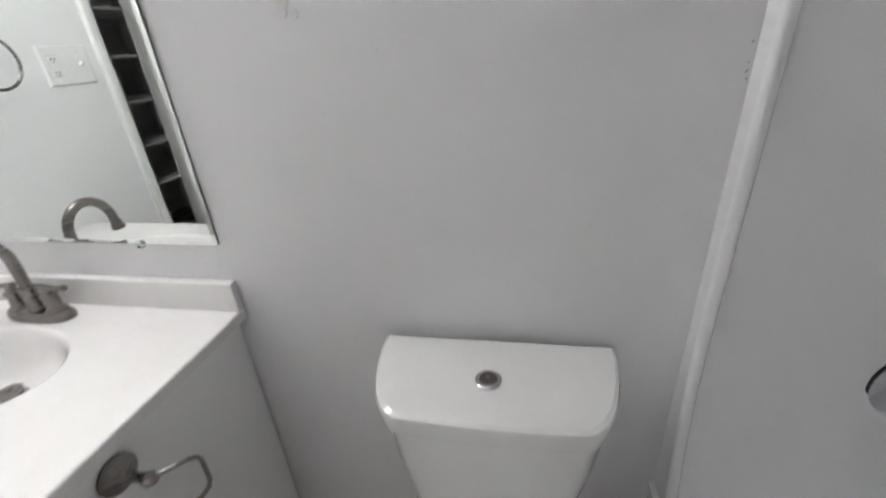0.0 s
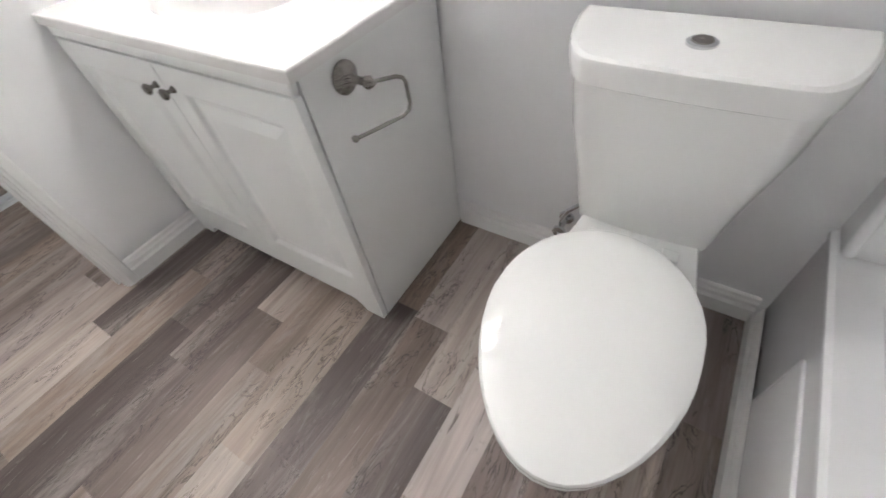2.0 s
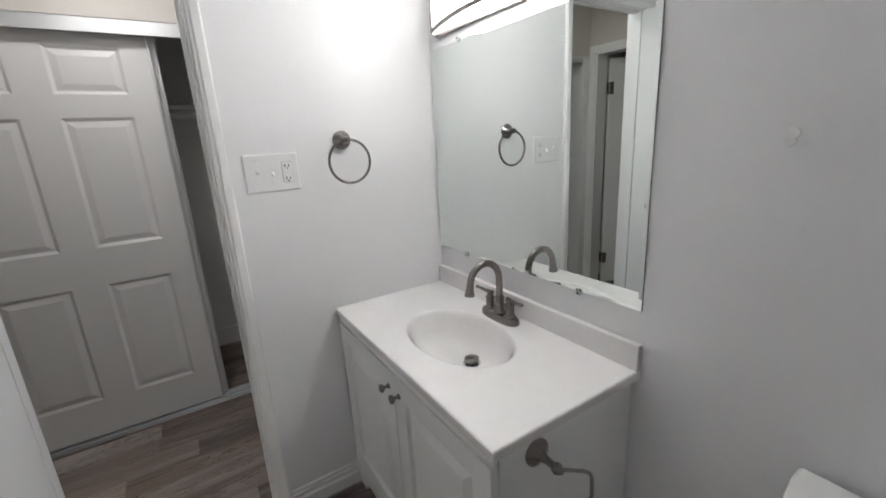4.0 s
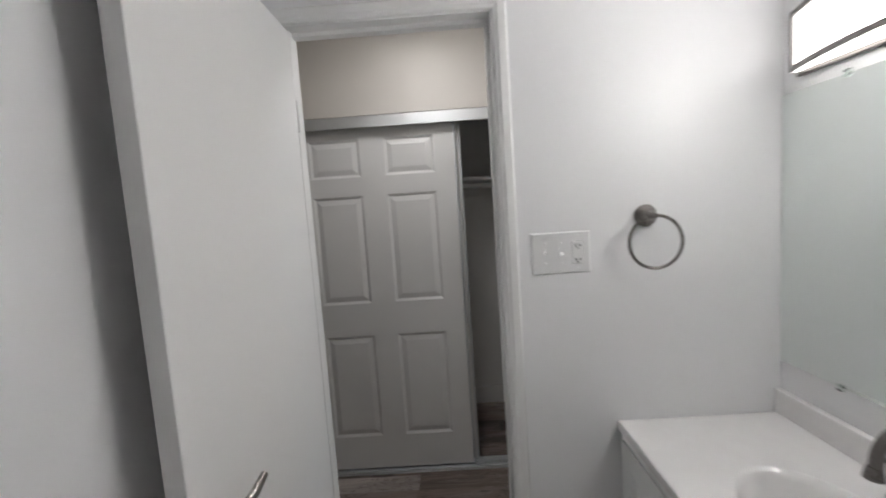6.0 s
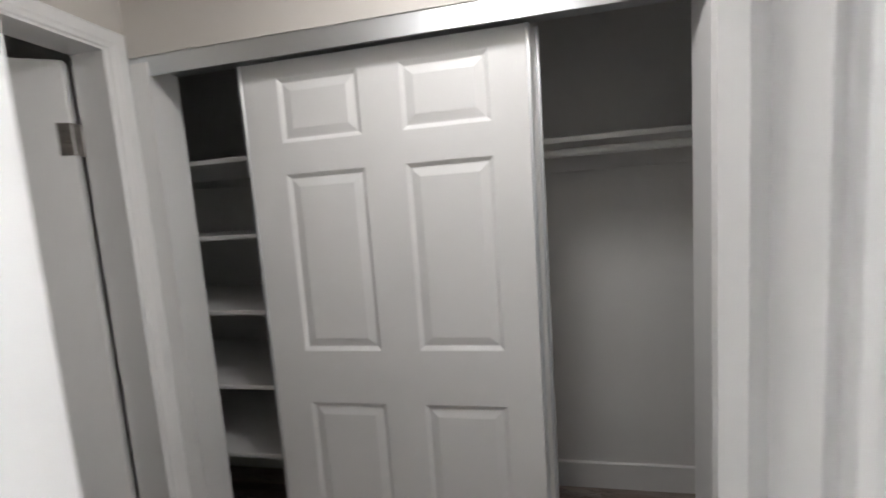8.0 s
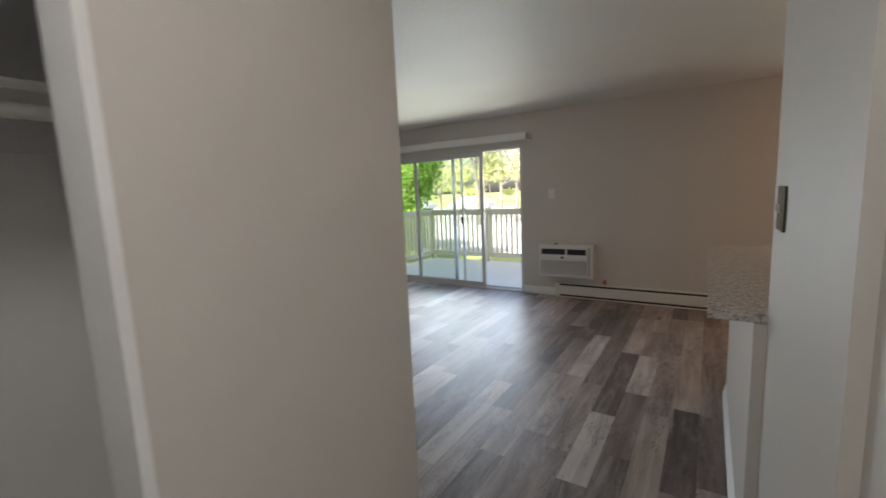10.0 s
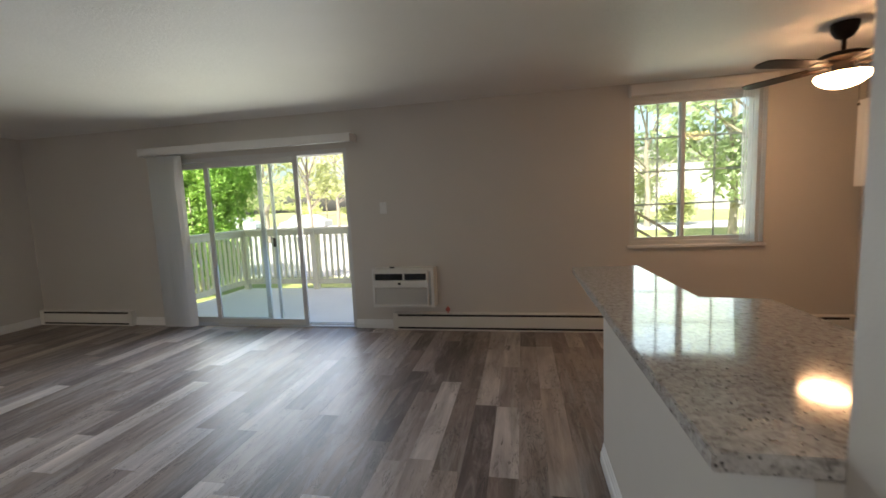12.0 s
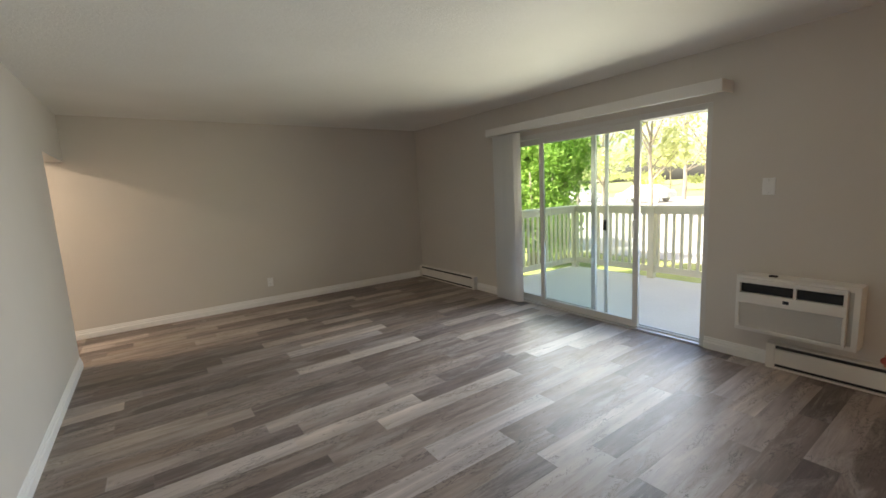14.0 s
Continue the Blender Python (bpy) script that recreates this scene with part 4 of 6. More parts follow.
def bathtub():
    t = thing("bathtub", (2.27, -0.8, 0), "white alcove bathtub with a panelled apron", "bathtub")
    x0, x1, y0, y1, rim = 1.885, 2.655, BATH_S + 0.005, -0.002, 0.38
    def rect(a0, a1, b0, b1, z, r, n=7):
        pts = []
        for cx, cy, s in ((a1 - r, b1 - r, 0), (a0 + r, b1 - r, 1), (a0 + r, b0 + r, 2), (a1 - r, b0 + r, 3)):
            for i in range(n):
                a = math.pi / 2 * (s + i / (n - 1))
                pts.append((cx + r * math.cos(a), cy + r * math.sin(a), z))
        return pts
    bm = bmesh.new()
    loft(bm, [rect(x0 + 0.006, x1, y0, y1, 0.0, 0.005), rect(x0 + 0.006, x1, y0, y1, rim - 0.035, 0.005), rect(x0, x1, y0, y1, rim - 0.02, 0.006), rect(x0, x1, y0, y1, rim - 0.008, 0.006), rect(x0 + 0.008, x1, y0, y1, rim, 0.008),
              rect(x0 + 0.078, x1 - 0.055, y0 + 0.10, y1 - 0.088, rim, 0.10), rect(x0 + 0.092, x1 - 0.068, y0 + 0.112, y1 - 0.102, rim - 0.012, 0.10),
              rect(x0 + 0.115, x1 - 0.09, y0 + 0.17, y1 - 0.145, 0.20, 0.12), rect(x0 + 0.14, x1 - 0.115, y0 + 0.25, y1 - 0.19, 0.09, 0.13), rect(x0 + 0.18, x1 - 0.155, y0 + 0.32, y1 - 0.23, 0.055, 0.11), rect(x0 + 0.30, x1 - 0.27, y0 + 0.5, y1 - 0.3, 0.05, 0.05)])
    part("tub", bm, M_ACRYLIC, t)
    bm = bmesh.new()
    box(bm, x0 + 0.0005, x0 + 0.007, -1.33, -0.30, 0.06, 0.30, bevel=0.006, seg=2)
    part("apron_panel", bm, M_ACRYLIC, t)
    bm = bmesh.new()
    lathe(bm, [(0.027, 0), (0.027, 0.003), (0.022, 0.005), (0.019, 0.003), (0, 0.003)], (2.225, -0.235, 0.0575), n=24)
    d = part("drain", bm, M_NICKEL, t, "metal strainer drain")
    for i in range(-2, 3):
        part("drain_slot", boxes((2.225 + i * 0.006 - 0.0017, 2.225 + i * 0.006 + 0.0017, -0.246, -0.224, 0.0607, 0.0612)), M_DARK, d)
    bm = bmesh.new()
    lathe(bm, [(0.037, 0), (0.037, 0.006), (0.03, 0.012), (0, 0.014)], (2.27, -0.128, 0.29), (0, -1, 0.2), 26)
    part("overflow_plate", bm, M_CHROME, t)
    s = thing("tub_surround", (2.27, -0.05, 0.38), "white moulded tub surround wall panels", "surround")
    prof = [(-0.0012, 0.381), (-0.080, 0.381), (-0.077, 0.40), (-0.070, 0.43), (-0.058, 0.50), (-0.046, 0.60), (-0.038, 0.70), (-0.034, 0.80), (-0.034, 1.95), (-0.0012, 1.95)]
    bm = bmesh.new()
    loft(bm, [[(x, y, z) for y, z in prof] for x in (1.900, BATH_E - 0.035)], smooth=False)
    part("end_panel", bm, M_ACRYLIC, s)
    bm = bmesh.new()
    loft(bm, [[(x, BATH_S - y, z) for y, z in prof] for x in (1.900, BATH_E - 0.035)], smooth=False)
    part("far_end_panel", bm, M_ACRYLIC, s)
    part("long_panel", boxes((BATH_E - 0.035, BATH_E - 0.002, BATH_S + 0.003, -0.003, 0.381, 1.95)), M_ACRYLIC, s)
    bm = bmesh.new()
    n = 10
    sec = [(1.896 + 0.012 - 0.012 * math.cos(math.pi * i / n), -0.035 - 0.010 * math.sin(math.pi * i / n)) for i in range(n + 1)] + [(1.9205, -0.0345), (1.896, -0.0015)]
    foot = [(0.384, -0.045), (0.40, -0.042), (0.43, -0.036), (0.50, -0.024), (0.60, -0.012), (0.70, -0.004), (0.80, 0.0), (1.95, 0.0)]
    loft(bm, [[(x, y + (d if y < -0.01 else 0.0), z) for x, y in sec] for z, d in foot], smooth=False)
    part("flange", bm, M_ACRYLIC, s)
    v = thing("shower_valve", (2.27, -0.04, 0.74), "chrome shower valve with a round escutcheon", "valve")
    bm = bmesh.new()
    lathe(bm, [(0.075, 0), (0.075, 0.004), (0.06, 0.014), (0.035, 0.018), (0.032, 0.05), (0.024, 0.055), (0, 0.056)], (2.266, -0.035, 0.735), (0, -1, 0), 30)
    part("escutcheon", bm, M_CHROME, v)
    # thin black ring that sets the escutcheon off from the white panel
    bm = bmesh.new()
    lathe(bm, [(0.081, 0.0), (0.081, 0.0025), (0.0755, 0.003)], (2.266, -0.0345, 0.735), (0, -1, 0), 30)
    part("gasket", bm, M_BLACK, v, "thin dark ring round the escutcheon")
    bm = bmesh.new()
    tube(bm, [(2.266, -0.082, 0.735), (2.255, -0.086, 0.695), (2.245, -0.09, 0.655)], [0.012, 0.009, 0.011], 12)
    part("lever", bm, M_CHROME, v)
    bm = bmesh.new()
    for p in (((x0 - 0.0, y0, 0), (x0 - 0.0, -0.02, 0)),):
        extrude_profile(bm, [(u, v * 0.85) for u, v in BASE_PROF], p[0], p[1], (-1, 0, 0))
    structure("baseboard_tub", bm, M_TRIM, "white trim strip along the tub apron")


def lever_set(parent, x, y, z, n, d):
    """Rosette and lever on a door face looking along n (+1/-1 in y); the lever points along d in x."""
    bm = bmesh.new()
    lathe(bm, [(0, 0), (0.032, 0), (0.032, 0.005), (0.027, 0.011), (0.013, 0.014), (0.011, 0.04), (0, 0.041)], (x, y, z), (0, n, 0), 28)
    h = part("door_handle", bm, M_NICKEL, parent, "brushed nickel lever handle")
    bm = bmesh.new()
    tube(bm, [(x, y + n * 0.036, z), (x + d * 0.02, y + n * 0.042, z + 0.001), (x + d * 0.06, y + n * 0.045, z + 0.006), (x + d * 0.105, y + n * 0.043, z + 0.012)], [0.011, 0.0095, 0.009, 0.0075], 14)
    part("lever", bm, M_NICKEL, h)


def bath_door():
    t = thing("door_bathroom", (0.34, -1.44, 0), "flush white bathroom door standing open against the wall", "door")
    bm = bmesh.new()
    box(bm, -0.016, 0.648, -1.4475, -1.4125, 0.012, 2.04, bevel=0.0015)
    part("leaf", bm, M_DOOR, t)
    lever_set(t, 0.597, -1.4125, 1.0, 1, -1)
    part("latch_plate", boxes((0.6482, 0.6492, -1.441, -1.419, 0.97, 1.03)), M_NICKEL, t)
    for z in (0.2, 1.80):
        bm = bmesh.new()
        cyl(bm, (-0.0185, -1.4105, z - 0.045), (-0.0185, -1.4105, z + 0.045), 0.0045, n=12)
        part("hinge", bm, M_DOOR, t)


vanity()
vanity_top()
faucet()
paper_holder()
bath_mirror()
vanity_light()
switch_plate()
towel_ring()
toilet()
bathtub()
bath_door()


def paint_flaws():
    """Drips, filled nail holes and a chipped edge left in the wall paint."""
    rng = random.Random(8)
    bm = bmesh.new()
    for x, z, r in ((1.211, 1.394, 0.012), (1.24, 1.23, 0.004), (1.095, 1.009, 0.004), (1.532, 1.163, 0.003), (1.35, 1.32, 0.003), (1.70, 1.02, 0.004)):
        for k in range(3):
            q = r * rng.uniform(0.5, 1.0)
            c = Vector((x + rng.uniform(-r, r), -0.0005, z + rng.uniform(-1.5 * r, 1.5 * r)))
            lathe(bm, [(q, 0), (q * 0.8, q * 0.18), (0, q * 0.25)], c, (0, -1, 0), 9)
    structure("trim_paint_drips_north", bm, M_PLATE, "small raised drips in the white wall paint")
    bm = bmesh.new()
    for y, z, r in ((-0.72, 1.465, 0.002), (-0.742, 1.256, 0.0025), (-0.773, 1.253, 0.004), (-0.705, 1.198, 0.003), (-0.30, 1.12, 0.002)):
        lathe(bm, [(r, 0), (r * 0.8, r * 0.2), (0, r * 0.3)], (0.0005, y, z), (1, 0, 0), 9)
    structure("trim_paint_drips_west", bm, M_PLATE, "small raised drips in the white wall paint")
    bm = bmesh.new()
    for k in range(5):
        q = rng.uniform(0.0012, 0.003)
        c = (1.8915 + rng.uniform(-0.002, 0.002), -0.0005, 1.235 + rng.uniform(0.0, 0.07))
        lathe(bm, [(q, 0), (q * 0.7, 0.0006), (0, 0.0007)], c, (0, -1, 0), 5)
    structure("trim_paint_chips", bm, M_GRILLE, "chipped paint along the tub surround edge")


paint_flaws()


# ---------------- hall and closet ----------------
def six_panel(y0, y1, z0, z1):
    w, h = y1 - y0, z1 - z0
    cols = ((y0 + 0.136 * w, y0 + 0.439 * w), (y0 + 0.583 * w, y0 + 0.882 * w))
    rows = ((z0 + 0.100 * h, z0 + 0.409 * h), (z0 + 0.504 * h, z0 + 0.815 * h), (z0 + 0.867 * h, z0 + 0.973 * h))
    return [(a, b, c, d) for a, b in cols for c, d in rows]


def closet_doors():
    to_x = Matrix.Rotation(radians(90), 4, "Z")
    for label, ya, yb, face in (("white six-panel sliding closet door", -1.852, -0.932, -1.062), ("white sliding closet door behind the front one", -1.80, -0.905, -1.104)):
        t = thing("closet_door", (face, (ya + yb) / 2, 0.015), label, "sliding door", "closet sliding doors")
        bm = bmesh.new()
        slab_door(bm, ya, yb, 0.018, 1.965, 0.0, 0.032, six_panel(ya, yb, 0.018, 1.965))
        bmesh.ops.transform(bm, matrix=Matrix.Translation((face, 0, 0)) @ to_x, verts=bm.verts)
        part("leaf", bm, M_DOOR, t)
        bm = boxes((face - 0.036, face + 0.003, yb, yb + 0.012, 0.016, 1.967), bevel=0.002)
        part("edge_channel", bm, M_TRACK, t, "satin aluminium edge channel")
        bm = boxes((face - 0.036, face + 0.003, ya - 0.012, ya, 0.016, 1.967), bevel=0.002)
        part("edge_channel", bm, M_TRACK, t, "satin aluminium edge channel")
    t = thing("closet_track", (-1.05, -1.34, 1.96), "satin aluminium closet door track with a flat fascia", "door track")
    part("fascia", boxes((-1.012, -1.004, HALL_S + 0.002, -0.462, 1.958, 2.022), bevel=0.0015), M_TRACK, t)
    part("top_channel", boxes((-1.118, -1.012, HALL_S + 0.08, -0.48, 1.985, 2.018)), M_TRACK, t)
    b = thing("closet_floor_track", (-1.06, -1.34, 0), "satin aluminium closet floor track", "door track")
    part("sill", boxes((-1.125, -1.02, HALL_S + 0.077, -0.48, 0.0, 0.006), bevel=0.001), M_TRACK, b)
    for x in (-1.024, -1.052, -1.098, -1.122):
        part("guide", boxes((x - 0.002, x + 0.002, HALL_S + 0.077, -0.48, 0.006, 0.014)), M_TRACK, b)


closet_doors()


def closet_fittings():
    for i, z in enumerate((1.692, 1.39, 1.082, 0.765, 0.463)):
        t = thing("closet_shelf", (-1.55, -2.45, z), "white painted wooden closet shelf", "shelf", "closet shelves")
        part("board", boxes((-1.849, -1.25, -2.819, -1.95, z, z + 0.019), bevel=0.002), M_SHELF, t)
        part("cleat", boxes((-1.849, -1.83, -2.80, -1.95, z - 0.04, z - 0.0005)), M_SHELF, t)
    part_t = thing("closet_divider", (-1.55, -1.94, 0), "white upright divider carrying the closet shelves", "panel")
    part("board", boxes((-1.849, -1.25, -1.949, -1.93, 0.136, 1.95)), M_SHELF, part_t)
    t = thing("closet_top_shelf", (-1.65, -1.2, 1.66), "white closet hat shelf with a cleat", "shelf")
    part("board", boxes((-1.849, -1.50, -1.929, -0.001, 1.675, 1.697), bevel=0.002), M_SHELF, t)
    part("cleat", boxes((-1.849, -1.832, -1.929, -0.001, 1.58, 1.674)), M_SHELF, t)
    r = thing("closet_rod", (-1.55, -1.2, 1.61), "white painted hanging rod below the shelf", "rod")
    bm = bmesh.new()
    cyl(bm, (-1.55, -1.929, 1.64), (-1.55, -0.001, 1.64), 0.017, n=18)
    part("rod", bm, M_SHELF, r)


closet_fittings()


def hall_door():
    t = thing("door_hall", (-0.9, -2.5, 0), "white flush door standing half open into a bedroom", "door")
    m = Matrix.Translation((-0.912, HALL_S - 0.128, 0)) @ Matrix.Rotation(radians(-58), 4, "Z")

    def put(name, bm, material, parent):
        bmesh.ops.transform(bm, matrix=m, verts=bm.verts)
        return part(name, bm, material, parent)

    put("leaf", box(bmesh.new(), 0.004, 0.68, 0.0, 0.035, 0.012, 1.995, bevel=0.002), M_DOOR, t)
    for z in (0.25, 1.755):
        h = put("hinge", boxes((0.001, 0.0035, 0.0, 0.034, z - 0.05, z + 0.05)), M_NICKEL, t)
        bm = bmesh.new()
        cyl(bm, (-0.001, -0.004, z - 0.05), (-0.001, -0.004, z + 0.05), 0.006, n=12)
        put("pin", bm, M_NICKEL, h)
        put("hinge_leaf", boxes((0.006, 0.042, 0.0352, 0.0374, z - 0.05, z + 0.05), bevel=0.0008), M_NICKEL, h)


hall_door()


def ceiling_lamp(x, y, z, r, label, glowing):
    t = thing("ceiling_light", (x, y, z), label, "ceiling light")
    bm = bmesh.new()
    lathe(bm, [(0, 0), (r, 0), (r, 0.018), (r * 0.94, 0.022), (r * 0.9, 0.022)], (x, y, z), (0, 0, -1), 32)
    part("trim_ring", bm, M_TRIM, t)
    bm = bmesh.new()
    lathe(bm, [(r * 0.9, 0.020), (r * 0.86, 0.034), (r * 0.6, 0.046), (0, 0.050)], (x, y, z), (0, 0, -1), 32)
    part("diffuser", bm, glowing, t)


ceiling_lamp(-0.46, -1.05, CEIL, 0.14, "small round lit ceiling light in the hall", M_HALLGLOW)
ceiling_lamp(-6.35, -1.05, CEIL - 0.03, 0.14, "warm lit ceiling light in the back hall", M_WARMGLOW)


# ---------------- living room ----------------
def sliding_door():
    t = thing("door_sliding", (-3.65, 4.76, 0), "white sliding patio door, pushed part open", "sliding door")
    y0, y1 = 4.70, 4.85
    part("frame", boxes((SX0, SX0 + 0.045, y0, y1, 0, SH), (SX1 - 0.04, SX1, y0, y1, 0, SH), (SX0 + 0.045, SX1 - 0.04, y0, y1, SH - 0.05, SH), bevel=0.002), M_VINYL, t)
    part("sill_track", boxes((SX0 + 0.045, SX1 - 0.04, y0 - 0.01, y1, 0, 0.018), (SX0 + 0.045, SX1 - 0.04, 4.735, 4.745, 0.018, 0.035), (SX0 + 0.045, SX1 - 0.04, 4.79, 4.80, 0.018, 0.035)), M_TRACK, t)

    def leaf(name, xa, xb, ya, yb, label, s=0.055):
        p = part(name, boxes((xa, xa + s, ya, yb, 0.02, SH - 0.05), (xb - s, xb, ya, yb, 0.02, SH - 0.05), (xa + s, xb - s, ya, yb, 0.02, 0.09), (xa + s, xb - s, ya, yb, SH - 0.115, SH - 0.05), bevel=0.002), M_VINYL, t, label)
        g = part("glass", boxes((xa + s - 0.005, xb - s + 0.005, (ya + yb) / 2 - 0.003, (ya + yb) / 2 + 0.003, 0.085, SH - 0.11)), M_GLASS, p)
        g.visible_shadow = False
        return p

    a = leaf("sliding_panel", -4.27, -3.05, 4.712, 4.745, "white framed sliding glass panel")
    bm = bmesh.new()
    tube(bm, [(-3.085, 4.71, 0.90), (-3.085, 4.68, 0.91), (-3.085, 4.68, 1.07), (-3.085, 4.71, 1.08)], 0.008, 10)
    part("handle", bm, M_VINYL, a)
    leaf("fixed_panel", SX0 + 0.045, -3.56, 4.768, 4.80, "white framed fixed glass panel", 0.05)
    p = part("screen_panel", boxes((-3.48, -3.445, 4.815, 4.835, 0.03, SH - 0.05)), M_VINYL, t, "white insect screen stile")
    part("latch", box(bmesh.new(), -3.49, -3.455, 4.80, 4.8145, 0.95, 1.06, bevel=0.003), M_BLACK, p, "black screen latch")
    # blind head box and stacked slats
    v = thing("vertical_blind", (-3.6, 4.58, 2.05), "white vertical blind stacked open beside the patio door", "blind")
    part("valance", box(bmesh.new(), -4.95, -2.305, 4.50, 4.51, 2.078, 2.166, bevel=0.002), M_BLIND, v)
    for xa in (-4.95, -2.315):
        part("valance_return", boxes((xa, xa + 0.01, 4.51, 4.698, 2.078, 2.166)), M_BLIND, v)
    part("head_rail", boxes((-4.88, -2.31, 4.55, 4.60, 2.085, 2.13)), M_VINYL, v)
    rng = random.Random(4)
    for i in range(15):
        x = -4.85 + i * 0.026
        ang = radians(78 + rng.uniform(-7, 7))
        if i == 14:
            ang = radians(60)
        dx, dy = 0.043 * math.cos(ang), 0.043 * math.sin(ang)
        bm = bmesh.new()
        rows = [(x - dx, 4.575 - dy), (x + 0.004, 4.575), (x + dx, 4.575 + dy)]
        back = [(a + 0.0012, b) for a, b in rows[::-1]]
        loft(bm, [[(a, b, z) for a, b in rows + back] for z in (0.03, 2.07)], smooth=False)
        part("slat", bm, M_BLIND, v)


sliding_door()


def window_unit():
    t = thing("window_kitchen", (1.09, 4.78, WZ0), "white sliding window with grilles and a part-drawn blind", "window")
    y0, y1 = 4.75, 4.83
    x0, x1 = WX0, WX1 - 0.02
    xm = 0.995
    part("frame", boxes((x0, x0 + 0.03, y0, y1, WZ0, WZ1), (x1 - 0.03, x1 + 0.02, y0, y1, WZ0, WZ1), (x0 + 0.03, x1 - 0.03, y0, y1, WZ0, WZ0 + 0.035), (x0 + 0.03, x1 - 0.03, y0, y1, WZ1 - 0.035, WZ1), bevel=0.002), M_VINYL, t)
    part("window_sill", box(bmesh.new(), x0 - 0.02, WX1 + 0.02, 4.665, 4.76, WZ0 - 0.028, WZ0 - 0.002, bevel=0.003), M_TRIM, t)
    for a, b, yy in ((x0 + 0.03, xm + 0.025, 4.765), (xm - 0.025, x1 - 0.03, 4.795)):
        p = part("sash", boxes((a, a + 0.032, yy, yy + 0.025, WZ0 + 0.035, WZ1 - 0.035), (b - 0.032, b, yy, yy + 0.025, WZ0 + 0.035, WZ1 - 0.035), (a + 0.032, b - 0.032, yy, yy + 0.025, WZ0 + 0.035, WZ0 + 0.07), (a + 0.032, b - 0.032, yy, yy + 0.025, WZ1 - 0.07, WZ1 - 0.035)), M_VINYL, t)
        g = part("pane", boxes((a + 0.03, b - 0.03, yy + 0.010, yy + 0.015, WZ0 + 0.068, WZ1 - 0.068)), M_GLASS, p)
        g.visible_shadow = False
        m = (a + b) / 2
        # white muntins coloured grey: their backlit shade is put into the paint
        part("muntin", boxes((m - 0.008, m + 0.008, yy + 0.0155, yy + 0.02, WZ0 + 0.07, WZ1 - 0.07)), M_GRILLE, p)
        for k in (0.25, 0.5, 0.75):
            z = WZ0 + 0.07 + (WZ1 - WZ0 - 0.14) * k
            part("muntin", boxes((a + 0.032, b - 0.032, yy + 0.0205, yy + 0.025, z - 0.008, z + 0.008)), M_GRILLE, p)
    v = thing("window_blind", (1.09, 4.62, 2.3), "white vertical blind gathered at one side of the window", "blind")
    part("valance", box(bmesh.new(), 0.49, 1.72, 4.60, 4.61, 2.31, 2.405, bevel=0.002), M_BLIND, v)
    for xa in (0.49, 1.71):
        part("valance_return", boxes((xa, xa + 0.01, 4.61, 4.698, 2.31, 2.405)), M_BLIND, v)
    rng = random.Random(5)
    for i in range(9):
        x = 1.47 + i * 0.023
        ang = radians(76 + rng.uniform(-9, 9))
        dx, dy = 0.042 * math.cos(ang), 0.042 * math.sin(ang)
        rows = [(x - dx, 4.662 - dy * 0.75), (x + 0.003, 4.662), (x + dx, 4.662 + dy * 0.75)]
        bm = bmesh.new()
        loft(bm, [[(a, b, z) for a, b in rows + [(p + 0.0012, q) for p, q in rows[::-1]]] for z in (0.90, 2.31)], smooth=False)
        part("slat", bm, M_BLIND, v)


window_unit()


